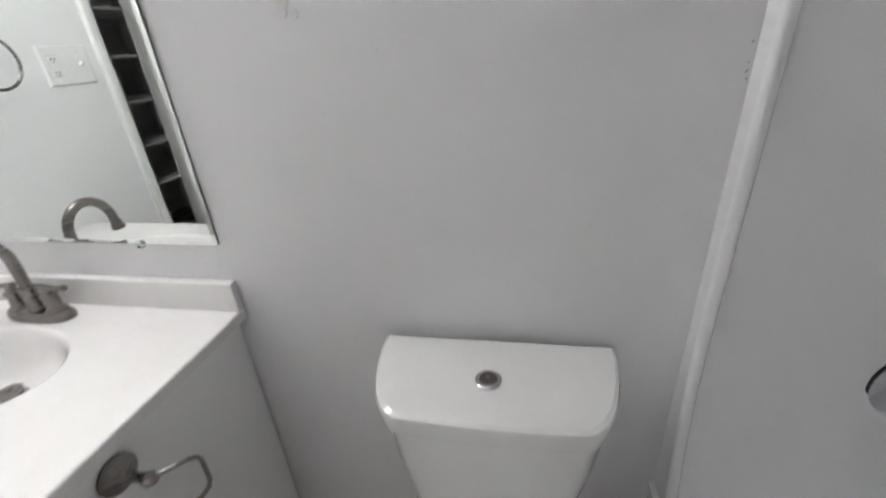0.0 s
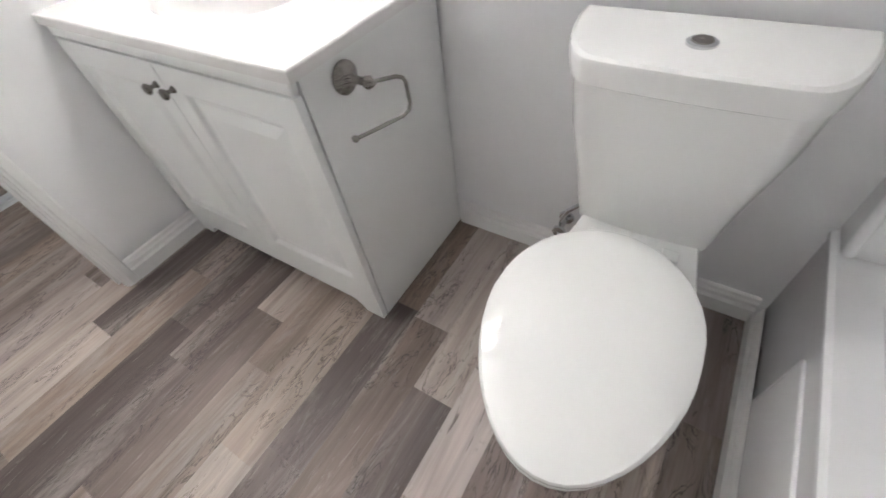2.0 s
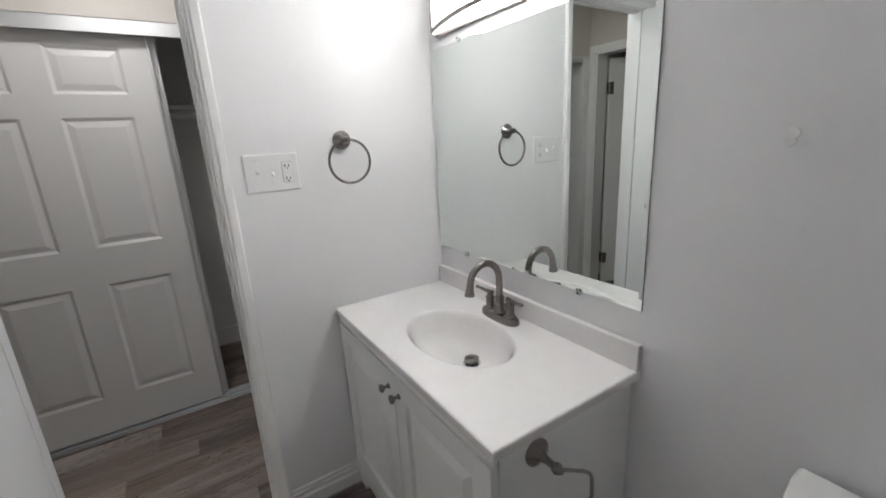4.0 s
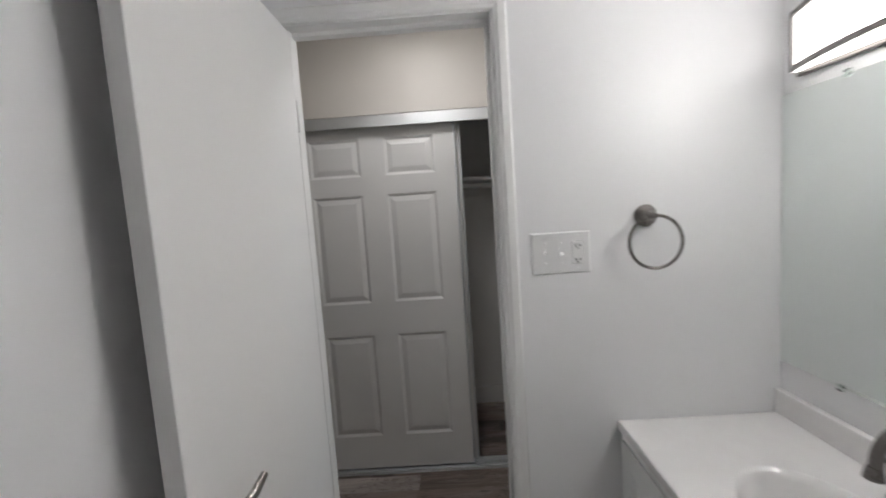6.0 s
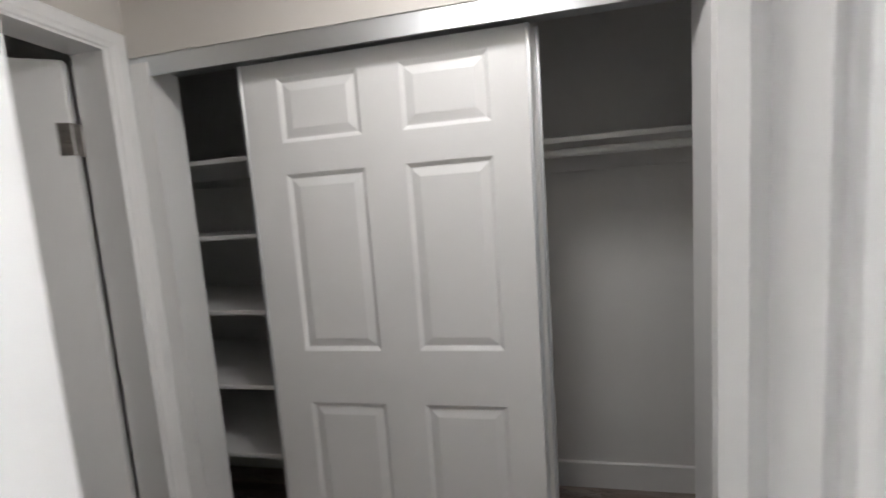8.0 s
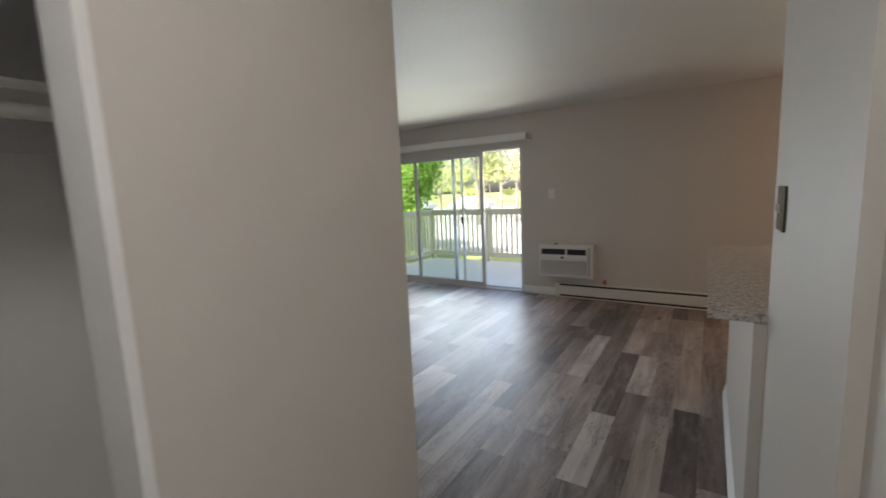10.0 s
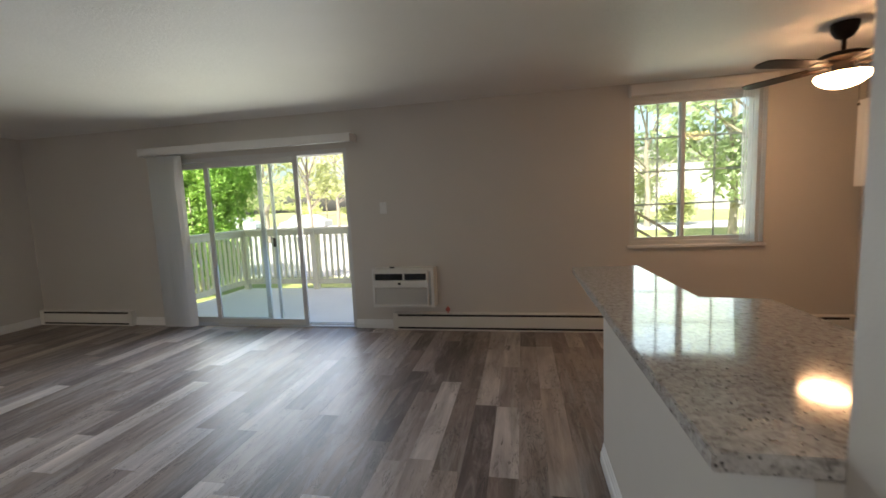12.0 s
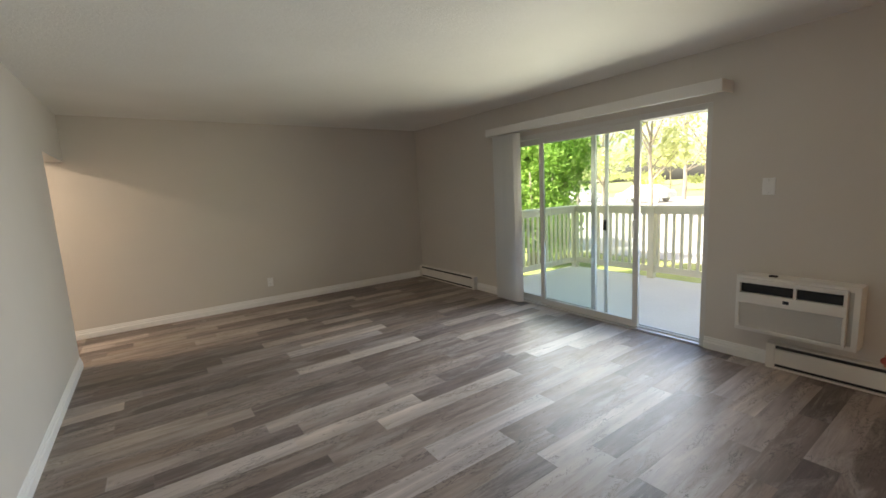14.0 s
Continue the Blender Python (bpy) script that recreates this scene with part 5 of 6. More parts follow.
def air_conditioner():
    t = thing("air_conditioner", (-1.82, 4.6, 0.285), "white through-wall air conditioner with a grey grille", "air conditioner")
    x0, x1, z0, z1, yf = -2.16, -1.478, 0.285, 0.705, 4.50
    part("sleeve", boxes((x0, x1, yf + 0.03, 4.699, z0, z0 + 0.03), (x0, x1, yf + 0.03, 4.699, z1 - 0.03, z1), (x0, x0 + 0.025, yf + 0.03, 4.699, z0 + 0.03, z1 - 0.03), (x1 - 0.03, x1, yf + 0.03, 4.699, z0 + 0.03, z1 - 0.03)), M_AC, t)
    fx0, fx1, fz0, fz1 = x0 + 0.015, x1 - 0.055, z0 + 0.02, z1 - 0.018
    sz0, sz1 = fz1 - 0.105, fz1 - 0.03
    part("front", boxes((fx0, fx1, yf, yf + 0.06, fz0, fz0 + 0.02), (fx0, fx1, yf, yf + 0.06, sz1, fz1), (fx0, fx1, yf, yf + 0.06, sz0 - 0.075, sz0), (fx0, fx0 + 0.018, yf, yf + 0.06, fz0 + 0.02, sz0 - 0.075), (fx1 - 0.018, fx1, yf, yf + 0.06, fz0 + 0.02, sz0 - 0.075), (fx0, fx0 + 0.02, yf, yf + 0.06, sz0, sz1), (fx1 - 0.02, fx1, yf, yf + 0.06, sz0, sz1), bevel=0.002), M_AC, t)
    part("side_gap", boxes((fx1 + 0.001, x1 - 0.0305, yf + 0.035, yf + 0.2, z0 + 0.031, z1 - 0.031)), M_GRILLE, t)
    part("outlet_cavity", boxes((fx0 + 0.02, fx1 - 0.02, yf + 0.03, yf + 0.058, sz0, sz1)), M_BLACK, t, "dark air outlet")
    m = fx0 + (fx1 - fx0) * 0.56
    part("divider", boxes((m - 0.008, m + 0.008, yf + 0.004, yf + 0.0295, sz0, sz1)), M_AC, t)
    for k in range(3):
        z = sz0 + 0.015 + k * 0.022
        part("louvre", boxes((fx0 + 0.021, m - 0.009, yf + 0.014, yf + 0.026, z, z + 0.003)), M_BLACK, t)
        part("louvre", boxes((m + 0.009, fx1 - 0.021, yf + 0.014, yf + 0.026, z, z + 0.003)), M_BLACK, t)
    part("grille_back", boxes((fx0 + 0.018, fx1 - 0.018, yf + 0.02, yf + 0.03, fz0 + 0.02, sz0 - 0.075)), M_GRILLE, t)
    n = 22
    for k in range(n):
        z = fz0 + 0.024 + (sz0 - 0.075 - fz0 - 0.024) * k / n
        part("grille_slat", boxes((fx0 + 0.0185, fx1 - 0.0185, yf + 0.006, yf + 0.0195, z, z + 0.0045)), M_AC, t)
    part("display", boxes((fx0 + 0.28, fx0 + 0.315, yf - 0.001, yf - 0.0003, sz0 - 0.045, sz0 - 0.022)), M_BLACK, t)
    part("catch", boxes((fx0 + 0.17, fx0 + 0.215, yf + 0.08, yf + 0.11, z1, z1 + 0.012)), M_DARK, t)


air_conditioner()


def baseboard_heater(x0, x1):
    t = thing("baseboard_heater", ((x0 + x1) / 2, 4.64, 0), "cream hydronic baseboard heater along the wall", "heater", "baseboard heaters")
    yw = NORTH - 0.0005
    bm = bmesh.new()
    extrude_profile(bm, [(0.0, 0.03), (0.004, 0.03), (0.004, 0.185), (0.052, 0.182), (0.056, 0.178), (0.058, 0.181), (0.053, 0.187), (0.0, 0.190)], (x0, yw, 0), (x1, yw, 0), (0, -1, 0))
    part("back_panel", bm, M_HEATER, t)
    bm = bmesh.new()
    extrude_profile(bm, [(0.058, 0.036), (0.066, 0.038), (0.066, 0.148), (0.060, 0.156), (0.057, 0.153), (0.062, 0.146), (0.062, 0.042), (0.058, 0.040)], (x0, yw, 0), (x1, yw, 0), (0, -1, 0))
    part("front_panel", bm, M_HEATER, t)
    part("fin_element", boxes((x0 + 0.02, x1 - 0.02, yw - 0.054, yw - 0.006, 0.014, 0.176)), M_DARK, t)
    part("floor_strip", boxes((x0, x1, yw - 0.066, yw - 0.001, 0.0, 0.012)), M_HEATER, t)
    for a, b in ((x0 - 0.004, x0 + 0.05), (x1 - 0.05, x1 + 0.004)):
        part("end_cap", box(bmesh.new(), max(a, WEST + 0.016), b, yw - 0.072, yw - 0.001, 0.0, 0.193, bevel=0.003), M_HEATER, t)


baseboard_heater(WEST + 0.02, -5.456)
baseboard_heater(-1.977, EAST - 0.01)


def heater_valve():
    t = thing("heater_valve", (-1.36, 4.66, 0.19), "small red-handled heater valve on a copper pipe", "valve")
    bm = bmesh.new()
    cyl(bm, (-1.36, 4.66, 0.19), (-1.36, 4.66, 0.27), 0.009, n=12)
    part("pipe", bm, M_COPPER, t)
    bm = bmesh.new()
    lathe(bm, [(0, 0), (0.024, 0), (0.026, 0.006), (0.022, 0.013), (0, 0.014)], (-1.36, 4.648, 0.235), (0.3, -1, 0), 14)
    part("handle", bm, M_RED, t, "red enamelled valve handle")


heater_valve()


def plate(name, c, n, w, h, material, label, cat, screws=True):
    """A flat cover plate at c on a wall whose normal is n."""
    t = thing(name, c, label, cat)
    n = Vector(n)
    s = n.cross(Vector((0, 0, 1)))
    bm = bmesh.new()
    loft(bm, [[Vector(c) + n * o + s * (a * (w / 2 - i)) + Vector((0, 0, b * (h / 2 - i))) for a, b in ((-1, -1), (1, -1), (1, 1), (-1, 1))] for o, i in ((0.0006, 0), (0.004, 0), (0.006, 0.003))], smooth=False)
    part("plate", bm, material, t)
    if screws:
        for b in (-1, 1):
            k = bmesh.new()
            lathe(k, [(0, 0), (0.0035, 0), (0, 0.0015)], Vector(c) + n * 0.006 + Vector((0, 0, b * h * 0.36)), n, 10)
            part("screw", k, M_CHROME, t)
    return t


plate("wall_plate", (-2.045, NORTH, 1.36), (0, -1, 0), 0.078, 0.125, M_PLATE, "white blank plate beside the patio door", "switch")
o = plate("wall_outlet", (WEST, 2.2, 0.31), (1, 0, 0), 0.075, 0.118, M_PLATE, "white outlet low on the greige wall", "outlet")
for dz in (-0.02, 0.02):
    for dy in (-0.006, 0.006):
        part("slot", boxes((WEST + 0.0061, WEST + 0.0066, 2.2 + dy - 0.001, 2.2 + dy + 0.001, 0.31 + dz - 0.004, 0.31 + dz + 0.004)), M_DARK, o)


def steel_plate():
    y0, y1, z0, z1 = 0.672, 0.795, 1.285, 1.405
    t = thing("cover_plate", (-0.12, 0.733, 1.345), "polished metal two-switch wall plate with a bowed face", "switch")
    bm = bmesh.new()
    n = 12
    grid = []
    for i in range(n + 1):
        row = []
        for j in range(n + 1):
            edge = i in (0, n) or j in (0, n)
            d = 0.0065 if edge else 0.008 + 0.0022 * noise.noise((i * 0.3, j * 0.3, 1.7))
            row.append(bm.verts.new((-0.12 - d, y0 + (y1 - y0) * i / n, z0 + (z1 - z0) * j / n)))
        grid.append(row)
    for i in range(n):
        for j in range(n):
            f = bm.faces.new((grid[i][j], grid[i][j + 1], grid[i + 1][j + 1], grid[i + 1][j]))
            f.smooth = True
    part("plate", bm, M_STEELPLATE, t)
    part("rim", boxes((-0.1262, -0.1205, y0, y1, z0, z1)), M_STEELPLATE, t)
    for y in (0.71, 0.757):
        part("toggle", boxes((-0.1345, -0.128, y - 0.006, y + 0.006, 1.334, 1.358), bevel=0.0025), M_GRILLE, t, "small grey switch toggle")


steel_plate()


def bar_counter():
    t = thing("granite_bar_top", (0.0, 1.75, 0.966), "polished speckled granite bar top on the half wall", "countertop")
    bm = bmesh.new()
    outline = [(-0.283, 0.918), (0.29, 0.918), (0.29, 1.88), (0.07, 1.90), (0.06, 2.66), (-0.283, 2.63)]
    loft(bm, [[(x, y, z) for x, y in outline] for z in (0.966, 0.998)], smooth=False)
    bmesh.ops.bevel(bm, geom=list(bm.edges), offset=0.003, segments=2, affect="EDGES")
    part("slab", bm, M_GRANITE, t)
    c = thing("base_cabinet", (0.12, 1.4, 0), "white kitchen base cabinet behind the half wall", "cabinet")
    part("body", boxes((-0.028, 0.27, 0.92, 1.87, 0.0, 0.965)), M_CABINET, c)
    w = thing("wall_cabinet", (2.29, 3.9, 1.37), "white kitchen wall cabinet", "cabinet")
    part("body", boxes((2.15, EAST - 0.001, 3.0, 4.34, 1.37, 2.06), bevel=0.002), M_CABINET, w)
    for a, b in ((3.003, 3.667), (3.673, 4.337)):
        bm = bmesh.new()
        slab_door(bm, a, b, 1.373, 2.057, 0.0, 0.018, [(a + 0.06, b - 0.06, 1.43, 2.0)])
        bmesh.ops.transform(bm, matrix=Matrix.Translation((2.149, 0, 0)) @ Matrix.Rotation(radians(90), 4, "Z") @ Matrix.Scale(-1, 4, (0, 1, 0)), verts=bm.verts)
        part("door", bm, M_CABINET, w)


bar_counter()


def ceiling_fan():
    x, y = 1.57, 3.62
    t = thing("ceiling_fan", (x, y, CEIL), "dark bronze ceiling fan with a lit frosted bowl", "ceiling fan")
    bm = bmesh.new()
    lathe(bm, [(0.074, 0), (0.075, 0.02), (0.068, 0.055), (0.047, 0.088), (0.016, 0.104)], (x, y, CEIL), (0, 0, -1), 28)
    part("canopy", bm, M_BRONZE, t)
    bm = bmesh.new()
    cyl(bm, (x, y, CEIL - 0.10), (x, y, CEIL - 0.185), 0.013, n=14)
    part("downrod", bm, M_BRONZE, t)
    bm = bmesh.new()
    lathe(bm, [(0.0, 0), (0.05, 0.0), (0.12, 0.016), (0.138, 0.028), (0.138, 0.046), (0.11, 0.062), (0.06, 0.07), (0.055, 0.125), (0, 0.125)], (x, y, CEIL - 0.18), (0, 0, -1), 32)
    part("motor_housing", bm, M_BRONZE, t)
    for k in range(5):
        a = 2 * math.pi * k / 5 + 0.93
        rot = Matrix.Translation((x, y, CEIL - 0.262)) @ Matrix.Rotation(a, 4, "Z") @ Matrix.Rotation(radians(5), 4, "X")
        bm = bmesh.new()
        out = [(0.17, -0.055), (0.30, -0.064), (0.55, -0.07), (0.60, -0.055), (0.62, 0.0), (0.60, 0.055), (0.55, 0.07), (0.30, 0.064), (0.17, 0.055)]
        loft(bm, [[rot @ Vector((p, q, z)) for p, q in out] for z in (0.0, 0.006)], smooth=False)
        bl = part("blade", bm, M_BRONZE, t)
        bm = bmesh.new()
        loft(bm, [[rot @ Vector((p, q, z)) for p, q in ((0.08, -0.02), (0.22, -0.035), (0.22, 0.035), (0.08, 0.02))] for z in (-0.006, -0.001)], smooth=False)
        part("blade_iron", bm, M_BRONZE, bl)
    bm = bmesh.new()
    lathe(bm, [(0.146, 0), (0.148, 0.012), (0.132, 0.042), (0.09, 0.072), (0.04, 0.088), (0, 0.09)], (x, y, CEIL - 0.325), (0, 0, -1), 32)
    part("light_bowl", bm, M_FANGLOW, t, "glowing warm frosted glass bowl")
    bm = bmesh.new()
    lathe(bm, [(0.03, 0), (0.09, 0.006), (0.118, 0.014), (0.118, 0.019), (0.03, 0.019)], (x, y, CEIL - 0.304), (0, 0, -1), 32)
    part("fitter_ring", bm, M_BRONZE, t)
    bm = bmesh.new()
    tube(bm, [(x + 0.09, y - 0.02, CEIL - 0.30), (x + 0.09, y - 0.02, CEIL - 0.52)], 0.0015, 6)
    bmesh.ops.create_uvsphere(bm, u_segments=10, v_segments=8, radius=0.009, matrix=Matrix.Translation((x + 0.09, y - 0.02, CEIL - 0.53)))
    part("pull_chain", bm, M_BRONZE, t)


ceiling_fan()

# ---------------- outside ----------------
DECK_Y, DECK_X = 7.12, -5.55
structure("deck_floor", boxes((DECK_X - 0.1, -1.0, NORTH + 0.2, DECK_Y, -0.25, -0.025)), M_CONCRETE, "pale concrete deck")
structure("ground", boxes((-300, 300, -200, 500, -0.6, -0.42)), M_GRASS, "sunlit lawn")
structure("pavement", boxes((-90, -1.5, 10.5, 44, -0.42, -0.40), (-1.5, 60, 24, 30, -0.42, -0.40)), M_ASPHALT, "pale sunlit paved drive")


def railing():
    t = thing("deck_railing", (DECK_X, DECK_Y - 0.06, -0.025), "cream painted wooden deck railing", "railing")
    z0, z1 = -0.025, 1.07
    for x, y in ((DECK_X, DECK_Y - 0.06), (-4.17, DECK_Y - 0.06), (-2.6, DECK_Y - 0.06), (-1.1, DECK_Y - 0.06), (DECK_X, 4.96)):
        part("post", boxes((x - 0.045, x + 0.045, y - 0.045, y + 0.045, z0, z1 - 0.035)), M_RAIL, t)
    part("top_rail", box(bmesh.new(), DECK_X - 0.07, -1.05, DECK_Y - 0.13, DECK_Y + 0.01, z1 - 0.035, z1, bevel=0.004), M_RAIL, t)
    part("top_rail", box(bmesh.new(), DECK_X - 0.07, DECK_X + 0.07, 4.91, DECK_Y - 0.13, z1 - 0.035, z1, bevel=0.004), M_RAIL, t)
    part("upper_rail", boxes((DECK_X + 0.045, -1.1, DECK_Y - 0.08, DECK_Y - 0.04, z1 - 0.125, z1 - 0.037)), M_RAIL, t)
    part("bottom_rail", boxes((DECK_X + 0.045, -1.1, DECK_Y - 0.08, DECK_Y - 0.04, 0.07, 0.16)), M_RAIL, t)
    part("upper_rail", boxes((DECK_X - 0.02, DECK_X + 0.02, 5.0, DECK_Y - 0.105, z1 - 0.125, z1 - 0.037)), M_RAIL, t)
    part("bottom_rail", boxes((DECK_X - 0.02, DECK_X + 0.02, 5.0, DECK_Y - 0.105, 0.07, 0.16)), M_RAIL, t)
    bm = boxes((-0.018, 0.018, -0.018, 0.018, 0.0, 0.785))
    me = finish(bm)
    me.materials.append(M_RAIL)
    for k in range(40):
        x = DECK_X + 0.13 + k * 0.112
        if x > -1.15:
            break
        if any(abs(x - q) < 0.06 for q in (-4.17, -2.6)):
            continue
        ob = new("baluster", me)
        ob.parent = t
        ob.location = Vector((x, DECK_Y - 0.06, 0.16)) - t.location
    for k in range(18):
        y = 5.08 + k * 0.112
        ob = new("baluster", me)
        ob.parent = t
        ob.location = Vector((DECK_X, y, 0.16)) - t.location


railing()


def leaf_cloud(bm, c, radii, n, size, rng, hollow=0.45):
    verts, faces = [], []
    for _ in range(n):
        while True:
            p = Vector((rng.uniform(-1, 1), rng.uniform(-1, 1), rng.uniform(-1, 1)))
            if hollow < p.length < 1:
                break
        lump = 0.78 + 0.35 * noise.noise((p.x * 2.3 + c[0], p.y * 2.3 + c[1], p.z * 2.3))
        p = Vector((p.x * radii[0], p.y * radii[1], p.z * radii[2])) * lump + Vector(c)
        a = Vector((rng.uniform(-1, 1), rng.uniform(-1, 1), rng.uniform(-1, 1))).normalized()
        b = a.orthogonal().normalized()
        s = size * rng.uniform(0.6, 1.4)
        k = len(verts)
        verts += [p - a * s, p + b * s * 0.45, p + a * s, p - b * s * 0.45]
        faces.append((k, k + 1, k + 2, k + 3))
    return verts, faces


def leaves(name, clouds, material, parent, seed):
    rng = random.Random(seed)
    V, F = [], []
    for c, r, n, s in clouds:
        v, f = leaf_cloud(None, c, r, n, s, rng)
        k = len(V)
        V += v
        F += [tuple(i + k for i in q) for q in f]
    base = Vector(parent.location)
    me = bpy.data.meshes.new(name)
    me.from_pydata([p - base for p in V], [], F)
    me.materials.append(material)
    ob = new(name, me)
    ob.parent = parent
    return ob


def tree(x, y, h, spread, material, label, seed, n=2600, size=0.16, low=0.35):
    rng = random.Random(seed)
    g = -0.42
    t = thing("tree", (x, y, g), label, "tree")
    bm = bmesh.new()
    r = h * 0.015
    tube(bm, [(x, y, g), (x + 0.05, y, g + h * 0.2), (x - 0.04 * h * 0.2, y, g + h * 0.45), (x, y + 0.1, g + h * 0.75)], [r * 1.3, r, r * 0.75, r * 0.3], 10)
    clouds = []
    for k in range(9):
        a = 2 * math.pi * k / 9 + rng.uniform(-0.3, 0.3)
        z = h * rng.uniform(low, 0.85)
        d = spread * rng.uniform(0.45, 0.8) * (1.15 - z / h * 0.5)
        tip = (x + d * math.cos(a), y + d * math.sin(a), g + z + h * 0.08)
        tube(bm, [(x, y, g + z * 0.72), ((x + tip[0]) / 2, (y + tip[1]) / 2, g + z * 0.93), tip], [r * 0.5, r * 0.35, r * 0.12], 7)
        clouds.append((tip, (spread * 0.42, spread * 0.42, h * 0.13), n // 11, size))
    clouds.append(((x, y, g + h * 0.85), (spread * 0.5, spread * 0.5, h * 0.17), n // 6, size))
    part("trunk", bm, M_BARK, t)
    leaves("crown", clouds, material, t, seed + 50)


def shrub(x, y, r, h, material, label, seed, n=5000, size=0.09, base=-0.42):
    t = thing("shrub", (x, y, base), label, "shrub")
    rng = random.Random(seed)
    clouds = []
    for k in range(9):
        a, d = rng.uniform(0, 6.28), r * rng.uniform(0.0, 0.6)
        clouds.append(((x + d * math.cos(a), y + d * math.sin(a), base + h * rng.uniform(0.25, 0.8)), (r * 0.55, r * 0.55, h * 0.27), n // 9, size))
    bm = bmesh.new()
    for k in range(6):
        a = k * 1.05
        tube(bm, [(x + 0.1 * math.cos(a), y + 0.1 * math.sin(a), base), (x + r * 0.4 * math.cos(a), y + r * 0.4 * math.sin(a), base + h * 0.6)], [0.03, 0.012], 6)
    part("stems", bm, M_BARK, t)
    leaves("foliage", clouds, material, t, seed + 9)


shrub(-7.6, 8.3, 1.35, 3.6, M_LEAF_BUSH, "tall leafy bright green shrub beside the deck", 11, 24000, 0.046)
shrub(-9.6, 9.6, 1.6, 4.2, M_LEAF_BUSH, "dense green shrub behind the deck", 12, 7000, 0.10)
shrub(-6.9, 6.2, 0.8, 1.2, M_LEAF_BUSH, "low green shrub below the deck rail", 13, 2500, 0.07)
STREET = "young yellow-green street tree on the paving"
for k, (tx, ty, th, ts) in enumerate(((-15.0, 22.0, 7.0, 2.7), (-11.2, 20.0, 6.5, 2.3), (-20.5, 27.0, 8.5, 3.6), (-13.0, 30.0, 8.5, 3.4), (-27.0, 36.0, 10.0, 4.5), (-18.0, 38.0, 10.0, 4.2))):
    tree(tx, ty, th, ts, M_LEAF_TREE, STREET, 21 + k, 1500, 0.15, 0.3)
for k in range(9):
    tree(-62.0 + k * 7.5, 64.0 + 3.0 * (k % 2), 6.5, 4.5, M_LEAF_TREE, "full sunlit tree in the far tree line", 60 + k, 1500, 0.26, 0.15)
tree(6.6, 14.0, 7.5, 3.2, M_LEAF_DARK, "broad shade tree outside the kitchen window", 26, 3400, 0.15, 0.30)
tree(1.6, 21.0, 7.0, 2.8, M_LEAF_TREE, "full sunlit tree across the lawn", 27, 1900, 0.16, 0.12)
tree(6.5, 26.0, 9.0, 3.5, M_LEAF_DARK, "shade tree across the lawn", 28)
shrub(-1.5, 26.0, 1.4, 1.9, M_LEAF_TREE, "pale green shrub on the lawn", 33, 3000, 0.10)
shrub(2.6, 23.6, 1.1, 1.2, M_LEAF_TREE, "rounded green shrub on the lawn", 34, 3000, 0.09)
shrub(8.6, 27.0, 1.6, 2.2, M_LEAF_TREE, "rounded green shrub on the lawn", 35, 3000, 0.10)
tree(-0.6, 22.0, 8.5, 3.0, M_LEAF_TREE, "sunlit yellow-green tree across the lawn", 36, 1700, 0.17, 0.12)
tree(6.9, 17.0, 8.0, 2.6, M_LEAF_DARK, "shade tree across the lawn", 37, 3600, 0.15, 0.15)
shrub(1.0, 24.0, 1.3, 2.0, M_LEAF_TREE, "rounded green shrub on the lawn", 31, 3000, 0.10)
shrub(7.2, 31.0, 2.4, 4.2, M_LEAF_TREE, "pale green shrub on the lawn", 32, 3000, 0.10)


def far_building(x0, x1, y, h, label):
    t = thing("apartment_building", ((x0 + x1) / 2, y, -0.42), label, "building")
    part("wall", boxes((x0, x1, y, y + 9, -0.42, h)), M_STUCCO, t)
    bm = bmesh.new()
    loft(bm, [[(x, yy, z) for yy, z in ((y - 0.6, h), (y + 4.5, h + 2.2), (y + 9.6, h))] for x in (x0 - 0.5, x1 + 0.5)], smooth=False)
    part("roof", bm, M_ROOF, t)
    k = int((x1 - x0) / 3.2)
    for i in range(k):
        for s in range(2):
            x = x0 + 1.2 + i * 3.2
            z = 0.7 + s * 2.8
            w = part("window", boxes((x, x + 1.4, y - 0.06, y - 0.005, z, z + 1.3)), M_VINYL, t)
            part("pane", boxes((x + 0.08, x + 1.32, y - 0.08, y - 0.062, z + 0.08, z + 1.22)), M_GRILLE, w)


far_building(4.0, 30.0, 52.0, 5.6, "pale grey two-storey apartment building beyond the lawn")


def far_car(x, y, label, flip=1):
    t = thing("car", (x, y, -0.40), label, "car", "parked cars")
    z = -0.40
    bm = bmesh.new()
    side = [(-2.2, 0.35), (-2.15, 0.75), (-1.3, 0.9), (-0.7, 1.4), (0.8, 1.42), (1.5, 0.95), (2.15, 0.85), (2.2, 0.35)]
    loft(bm, [[(x + flip * a, y + s * 0.85, z + b) for a, b in side] for s in (-1, 1)], smooth=False)
    bmesh.ops.bevel(bm, geom=list(bm.edges), offset=0.06, segments=2, affect="EDGES")
    part("body", bm, M_CAR, t)
    part("side_window", boxes((x - 0.62, x + 0.85, y - 0.865, y - 0.852, z + 0.98, z + 1.3)), M_GRILLE, t)
    for dx in (-1.35, 1.35):
        for s in (-1, 1):
            bm = bmesh.new()
            cyl(bm, (x + dx, y + s * 0.70, z + 0.32), (x + dx, y + s * 0.88, z + 0.32), 0.32, n=20)
            part("wheel", bm, M_GRILLE, t)


far_car(-19.5, 34.5, "pale silver car parked on the drive")
far_car(-26.5, 35.0, "pale silver car parked on the drive", -1)


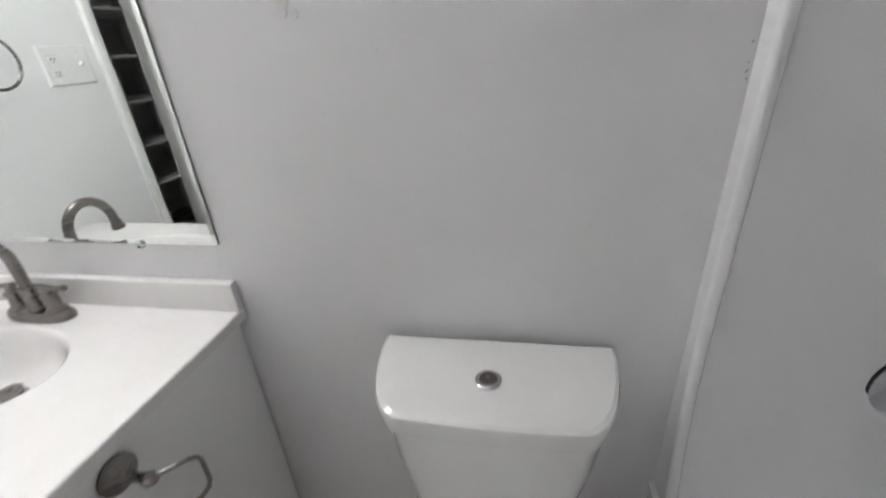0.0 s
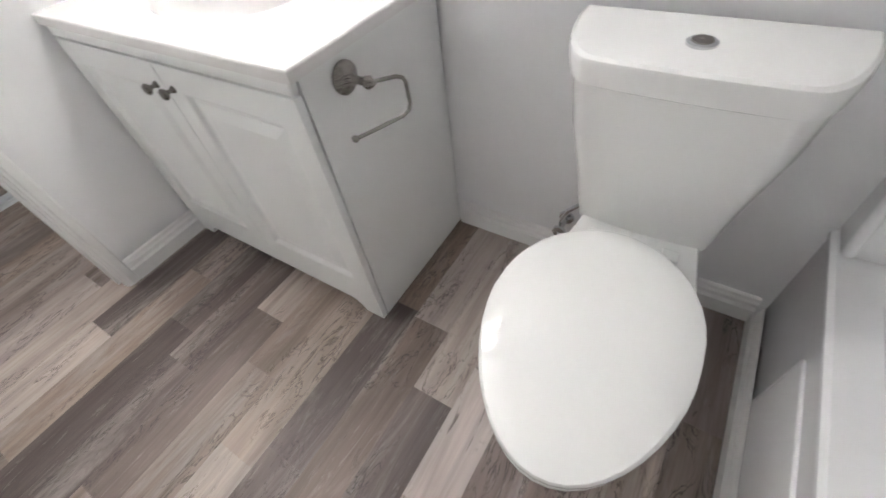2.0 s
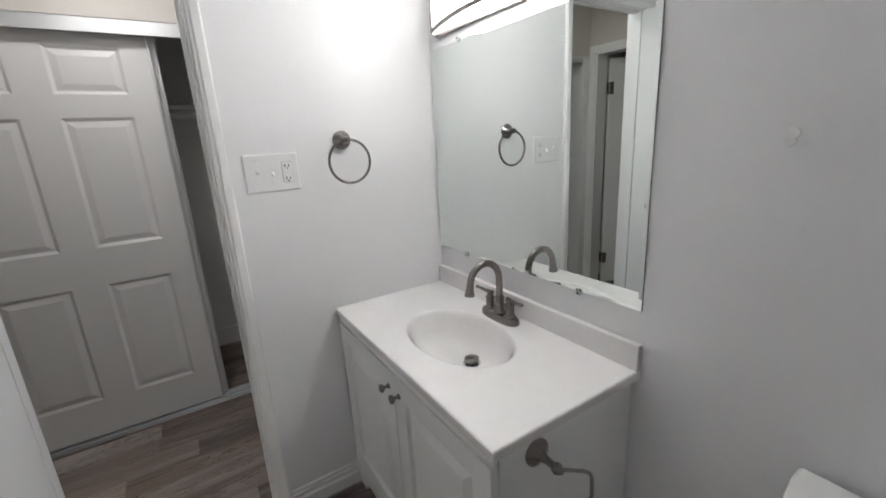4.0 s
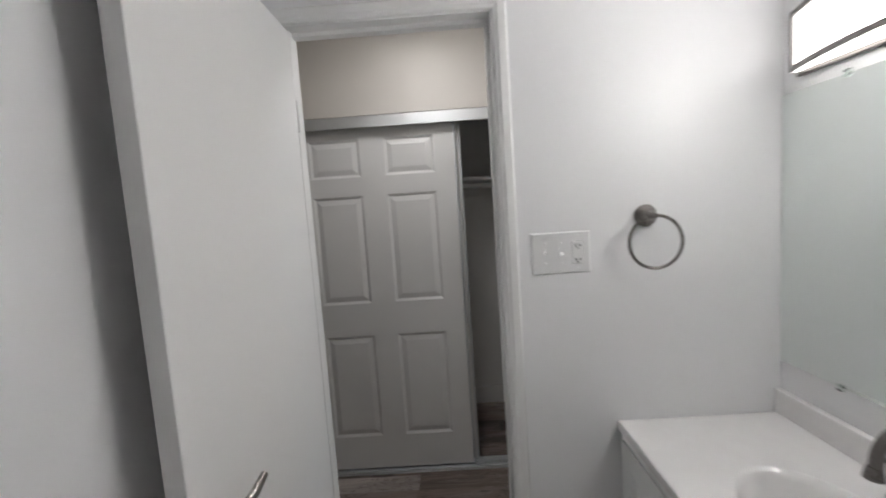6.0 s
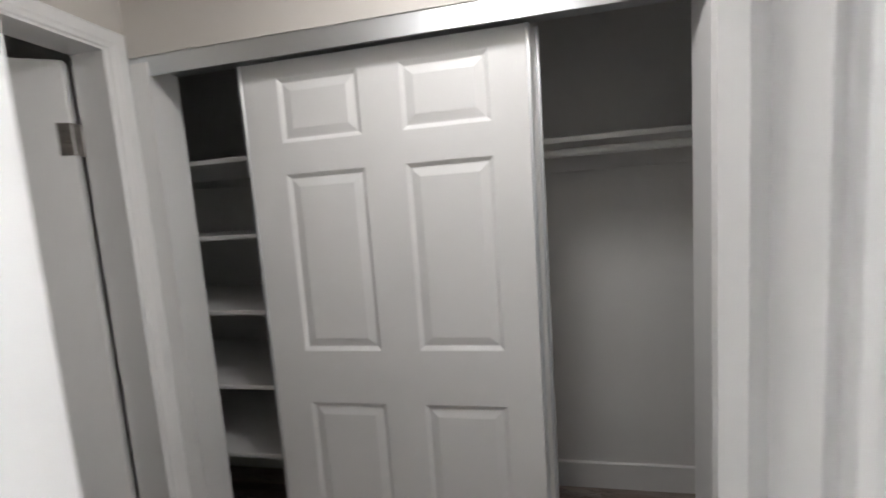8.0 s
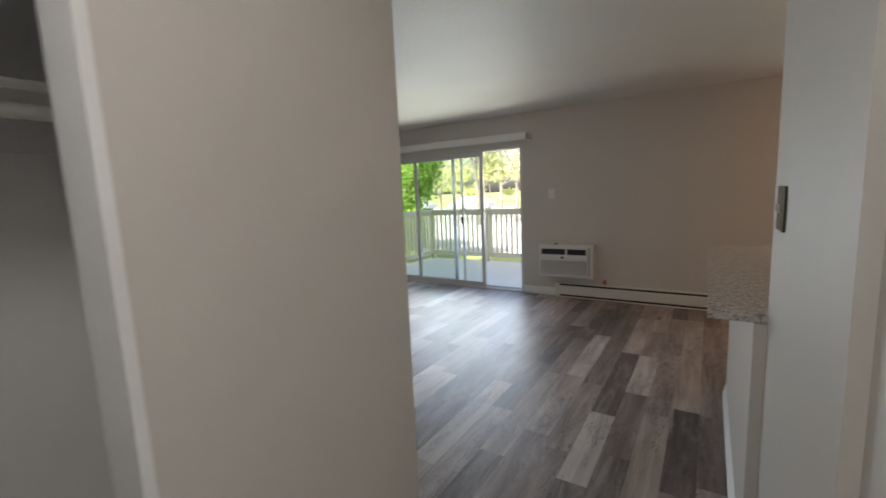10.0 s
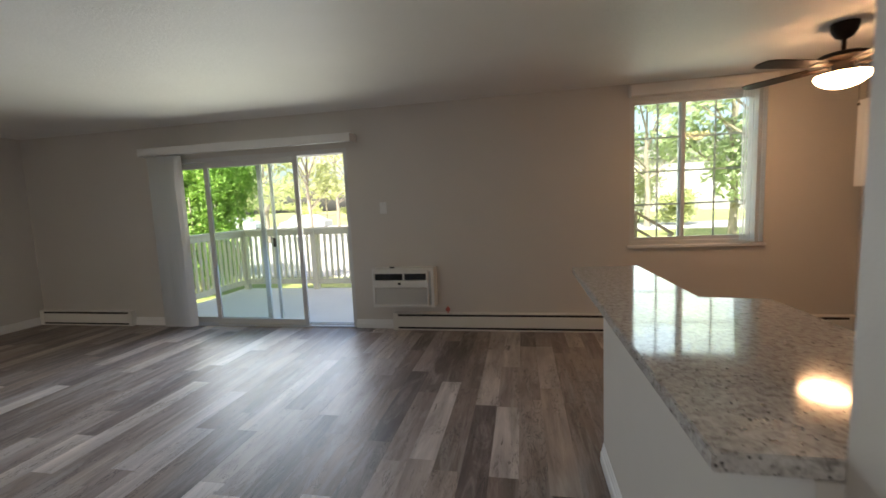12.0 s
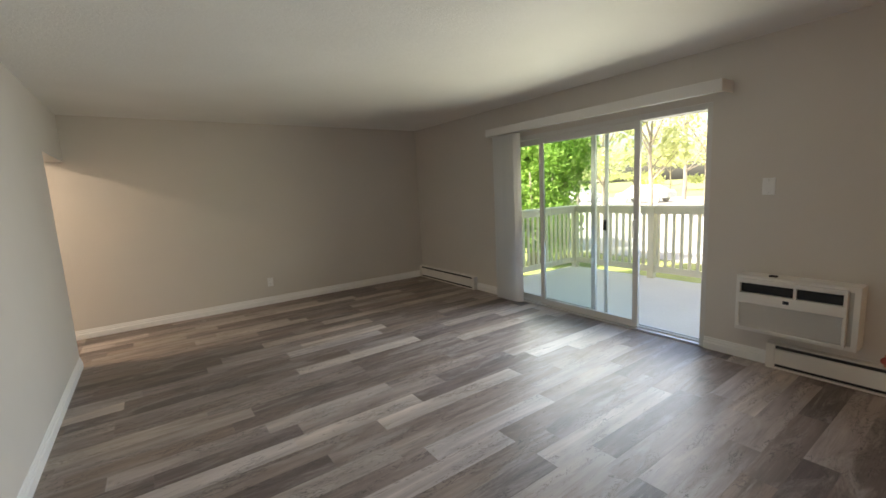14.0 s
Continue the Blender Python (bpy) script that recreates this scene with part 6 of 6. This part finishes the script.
def stair_rail():
    t = thing("wooden_stair_rail", (1.2, 8.0, -0.42), "brown wooden stair rail outside the kitchen window", "railing")
    for x, y, h in ((0.75, 7.9, 1.14), (1.35, 7.9, 1.10), (1.9, 7.9, 0.72)):
        part("post", boxes((x - 0.03, x + 0.03, y - 0.03, y + 0.03, -0.42, h - 0.02)), M_WOOD, t)
    for z in (0.0, -0.28, -0.55):
        bm = bmesh.new()
        loft(bm, [[(x, yy, zz + z + dz) for yy, dz in ((7.86, 0), (7.94, 0), (7.94, 0.05), (7.86, 0.05))] for x, zz in ((0.3, 1.14), (1.35, 1.08), (1.95, 0.69))], smooth=False)
        part("rail", bm, M_WOOD, t)


stair_rail()


def patio_umbrella(x, y):
    t = thing("patio_umbrella", (x, y, -0.42), "white patio umbrella on the sunny lawn", "umbrella")
    bm = bmesh.new()
    cyl(bm, (x, y, -0.42), (x, y, 1.25), 0.02, n=10)
    part("pole", bm, M_RAIL, t)
    bm = bmesh.new()
    lathe(bm, [(0, 0.42), (0.5, 0.28), (1.05, 0.04), (1.08, -0.04), (1.04, 0.02), (0.5, 0.26), (0, 0.40)], (x, y, 0.85), n=8)
    part("canopy", bm, M_PAPER, t)


patio_umbrella(1.25, 11.6)


# ---------------- plank floor ----------------
def plank_floor():
    rng = random.Random(8)
    cache = {}

    def plank_mesh(w, l):
        key = (round(w, 4), round(l, 3))
        if key not in cache:
            bm = bmesh.new()
            b = 0.0004
            g = 0.0
            loft(bm, [[(x, y, z) for x, y in ((-key[0] / 2 + i, -key[1] / 2 + i), (key[0] / 2 - i, -key[1] / 2 + i), (key[0] / 2 - i, key[1] / 2 - i), (-key[0] / 2 + i, key[1] / 2 - i))] for z, i in ((-0.0065, g), (-b, g), (0.0, g + b))], cap0=False, smooth=False)
            me = finish(bm)
            me.materials.append(M_PLANK)
            cache[key] = me
        return cache[key]

    def zone(owner, x0, x1, y0, y1, w, length):
        slab = bpy.data.objects[owner]
        n = max(1, round((x1 - x0) / w))
        w = (x1 - x0) / n
        for i in range(n):
            y = y0 - round(rng.uniform(0, length * 0.9), 2)
            while y < y1:
                run = round(length * rng.uniform(0.55, 1.0), 2)
                a, b = max(y, y0), min(y + run, y1)
                y += run
                if b - a < 0.03:
                    continue
                ob = new("plank", plank_mesh(w, b - a))
                ob.parent = slab
                ob.location = (x0 + (i + 0.5) * w, (a + b) / 2, 0)

    zone("floor_bathroom", HALL_E, 1.885, BATH_S, 0.0, 0.122, 0.91)
    zone("floor_bathroom", HALL_W, HALL_E, HALL_S - 0.12, LIV_S, 0.122, 0.91)
    zone("floor", WEST, 0.0, LIV_S, NORTH, 0.147, 1.22)
    zone("floor", 0.0, EAST, 0.2, NORTH, 0.147, 1.22)
    zone("floor_bathroom", WEST, -5.85, -2.4, LIV_S, 0.147, 1.22)
    zone("floor_bathroom", -1.85, HALL_W, -2.82, 0.0, 0.147, 1.22)


plank_floor()
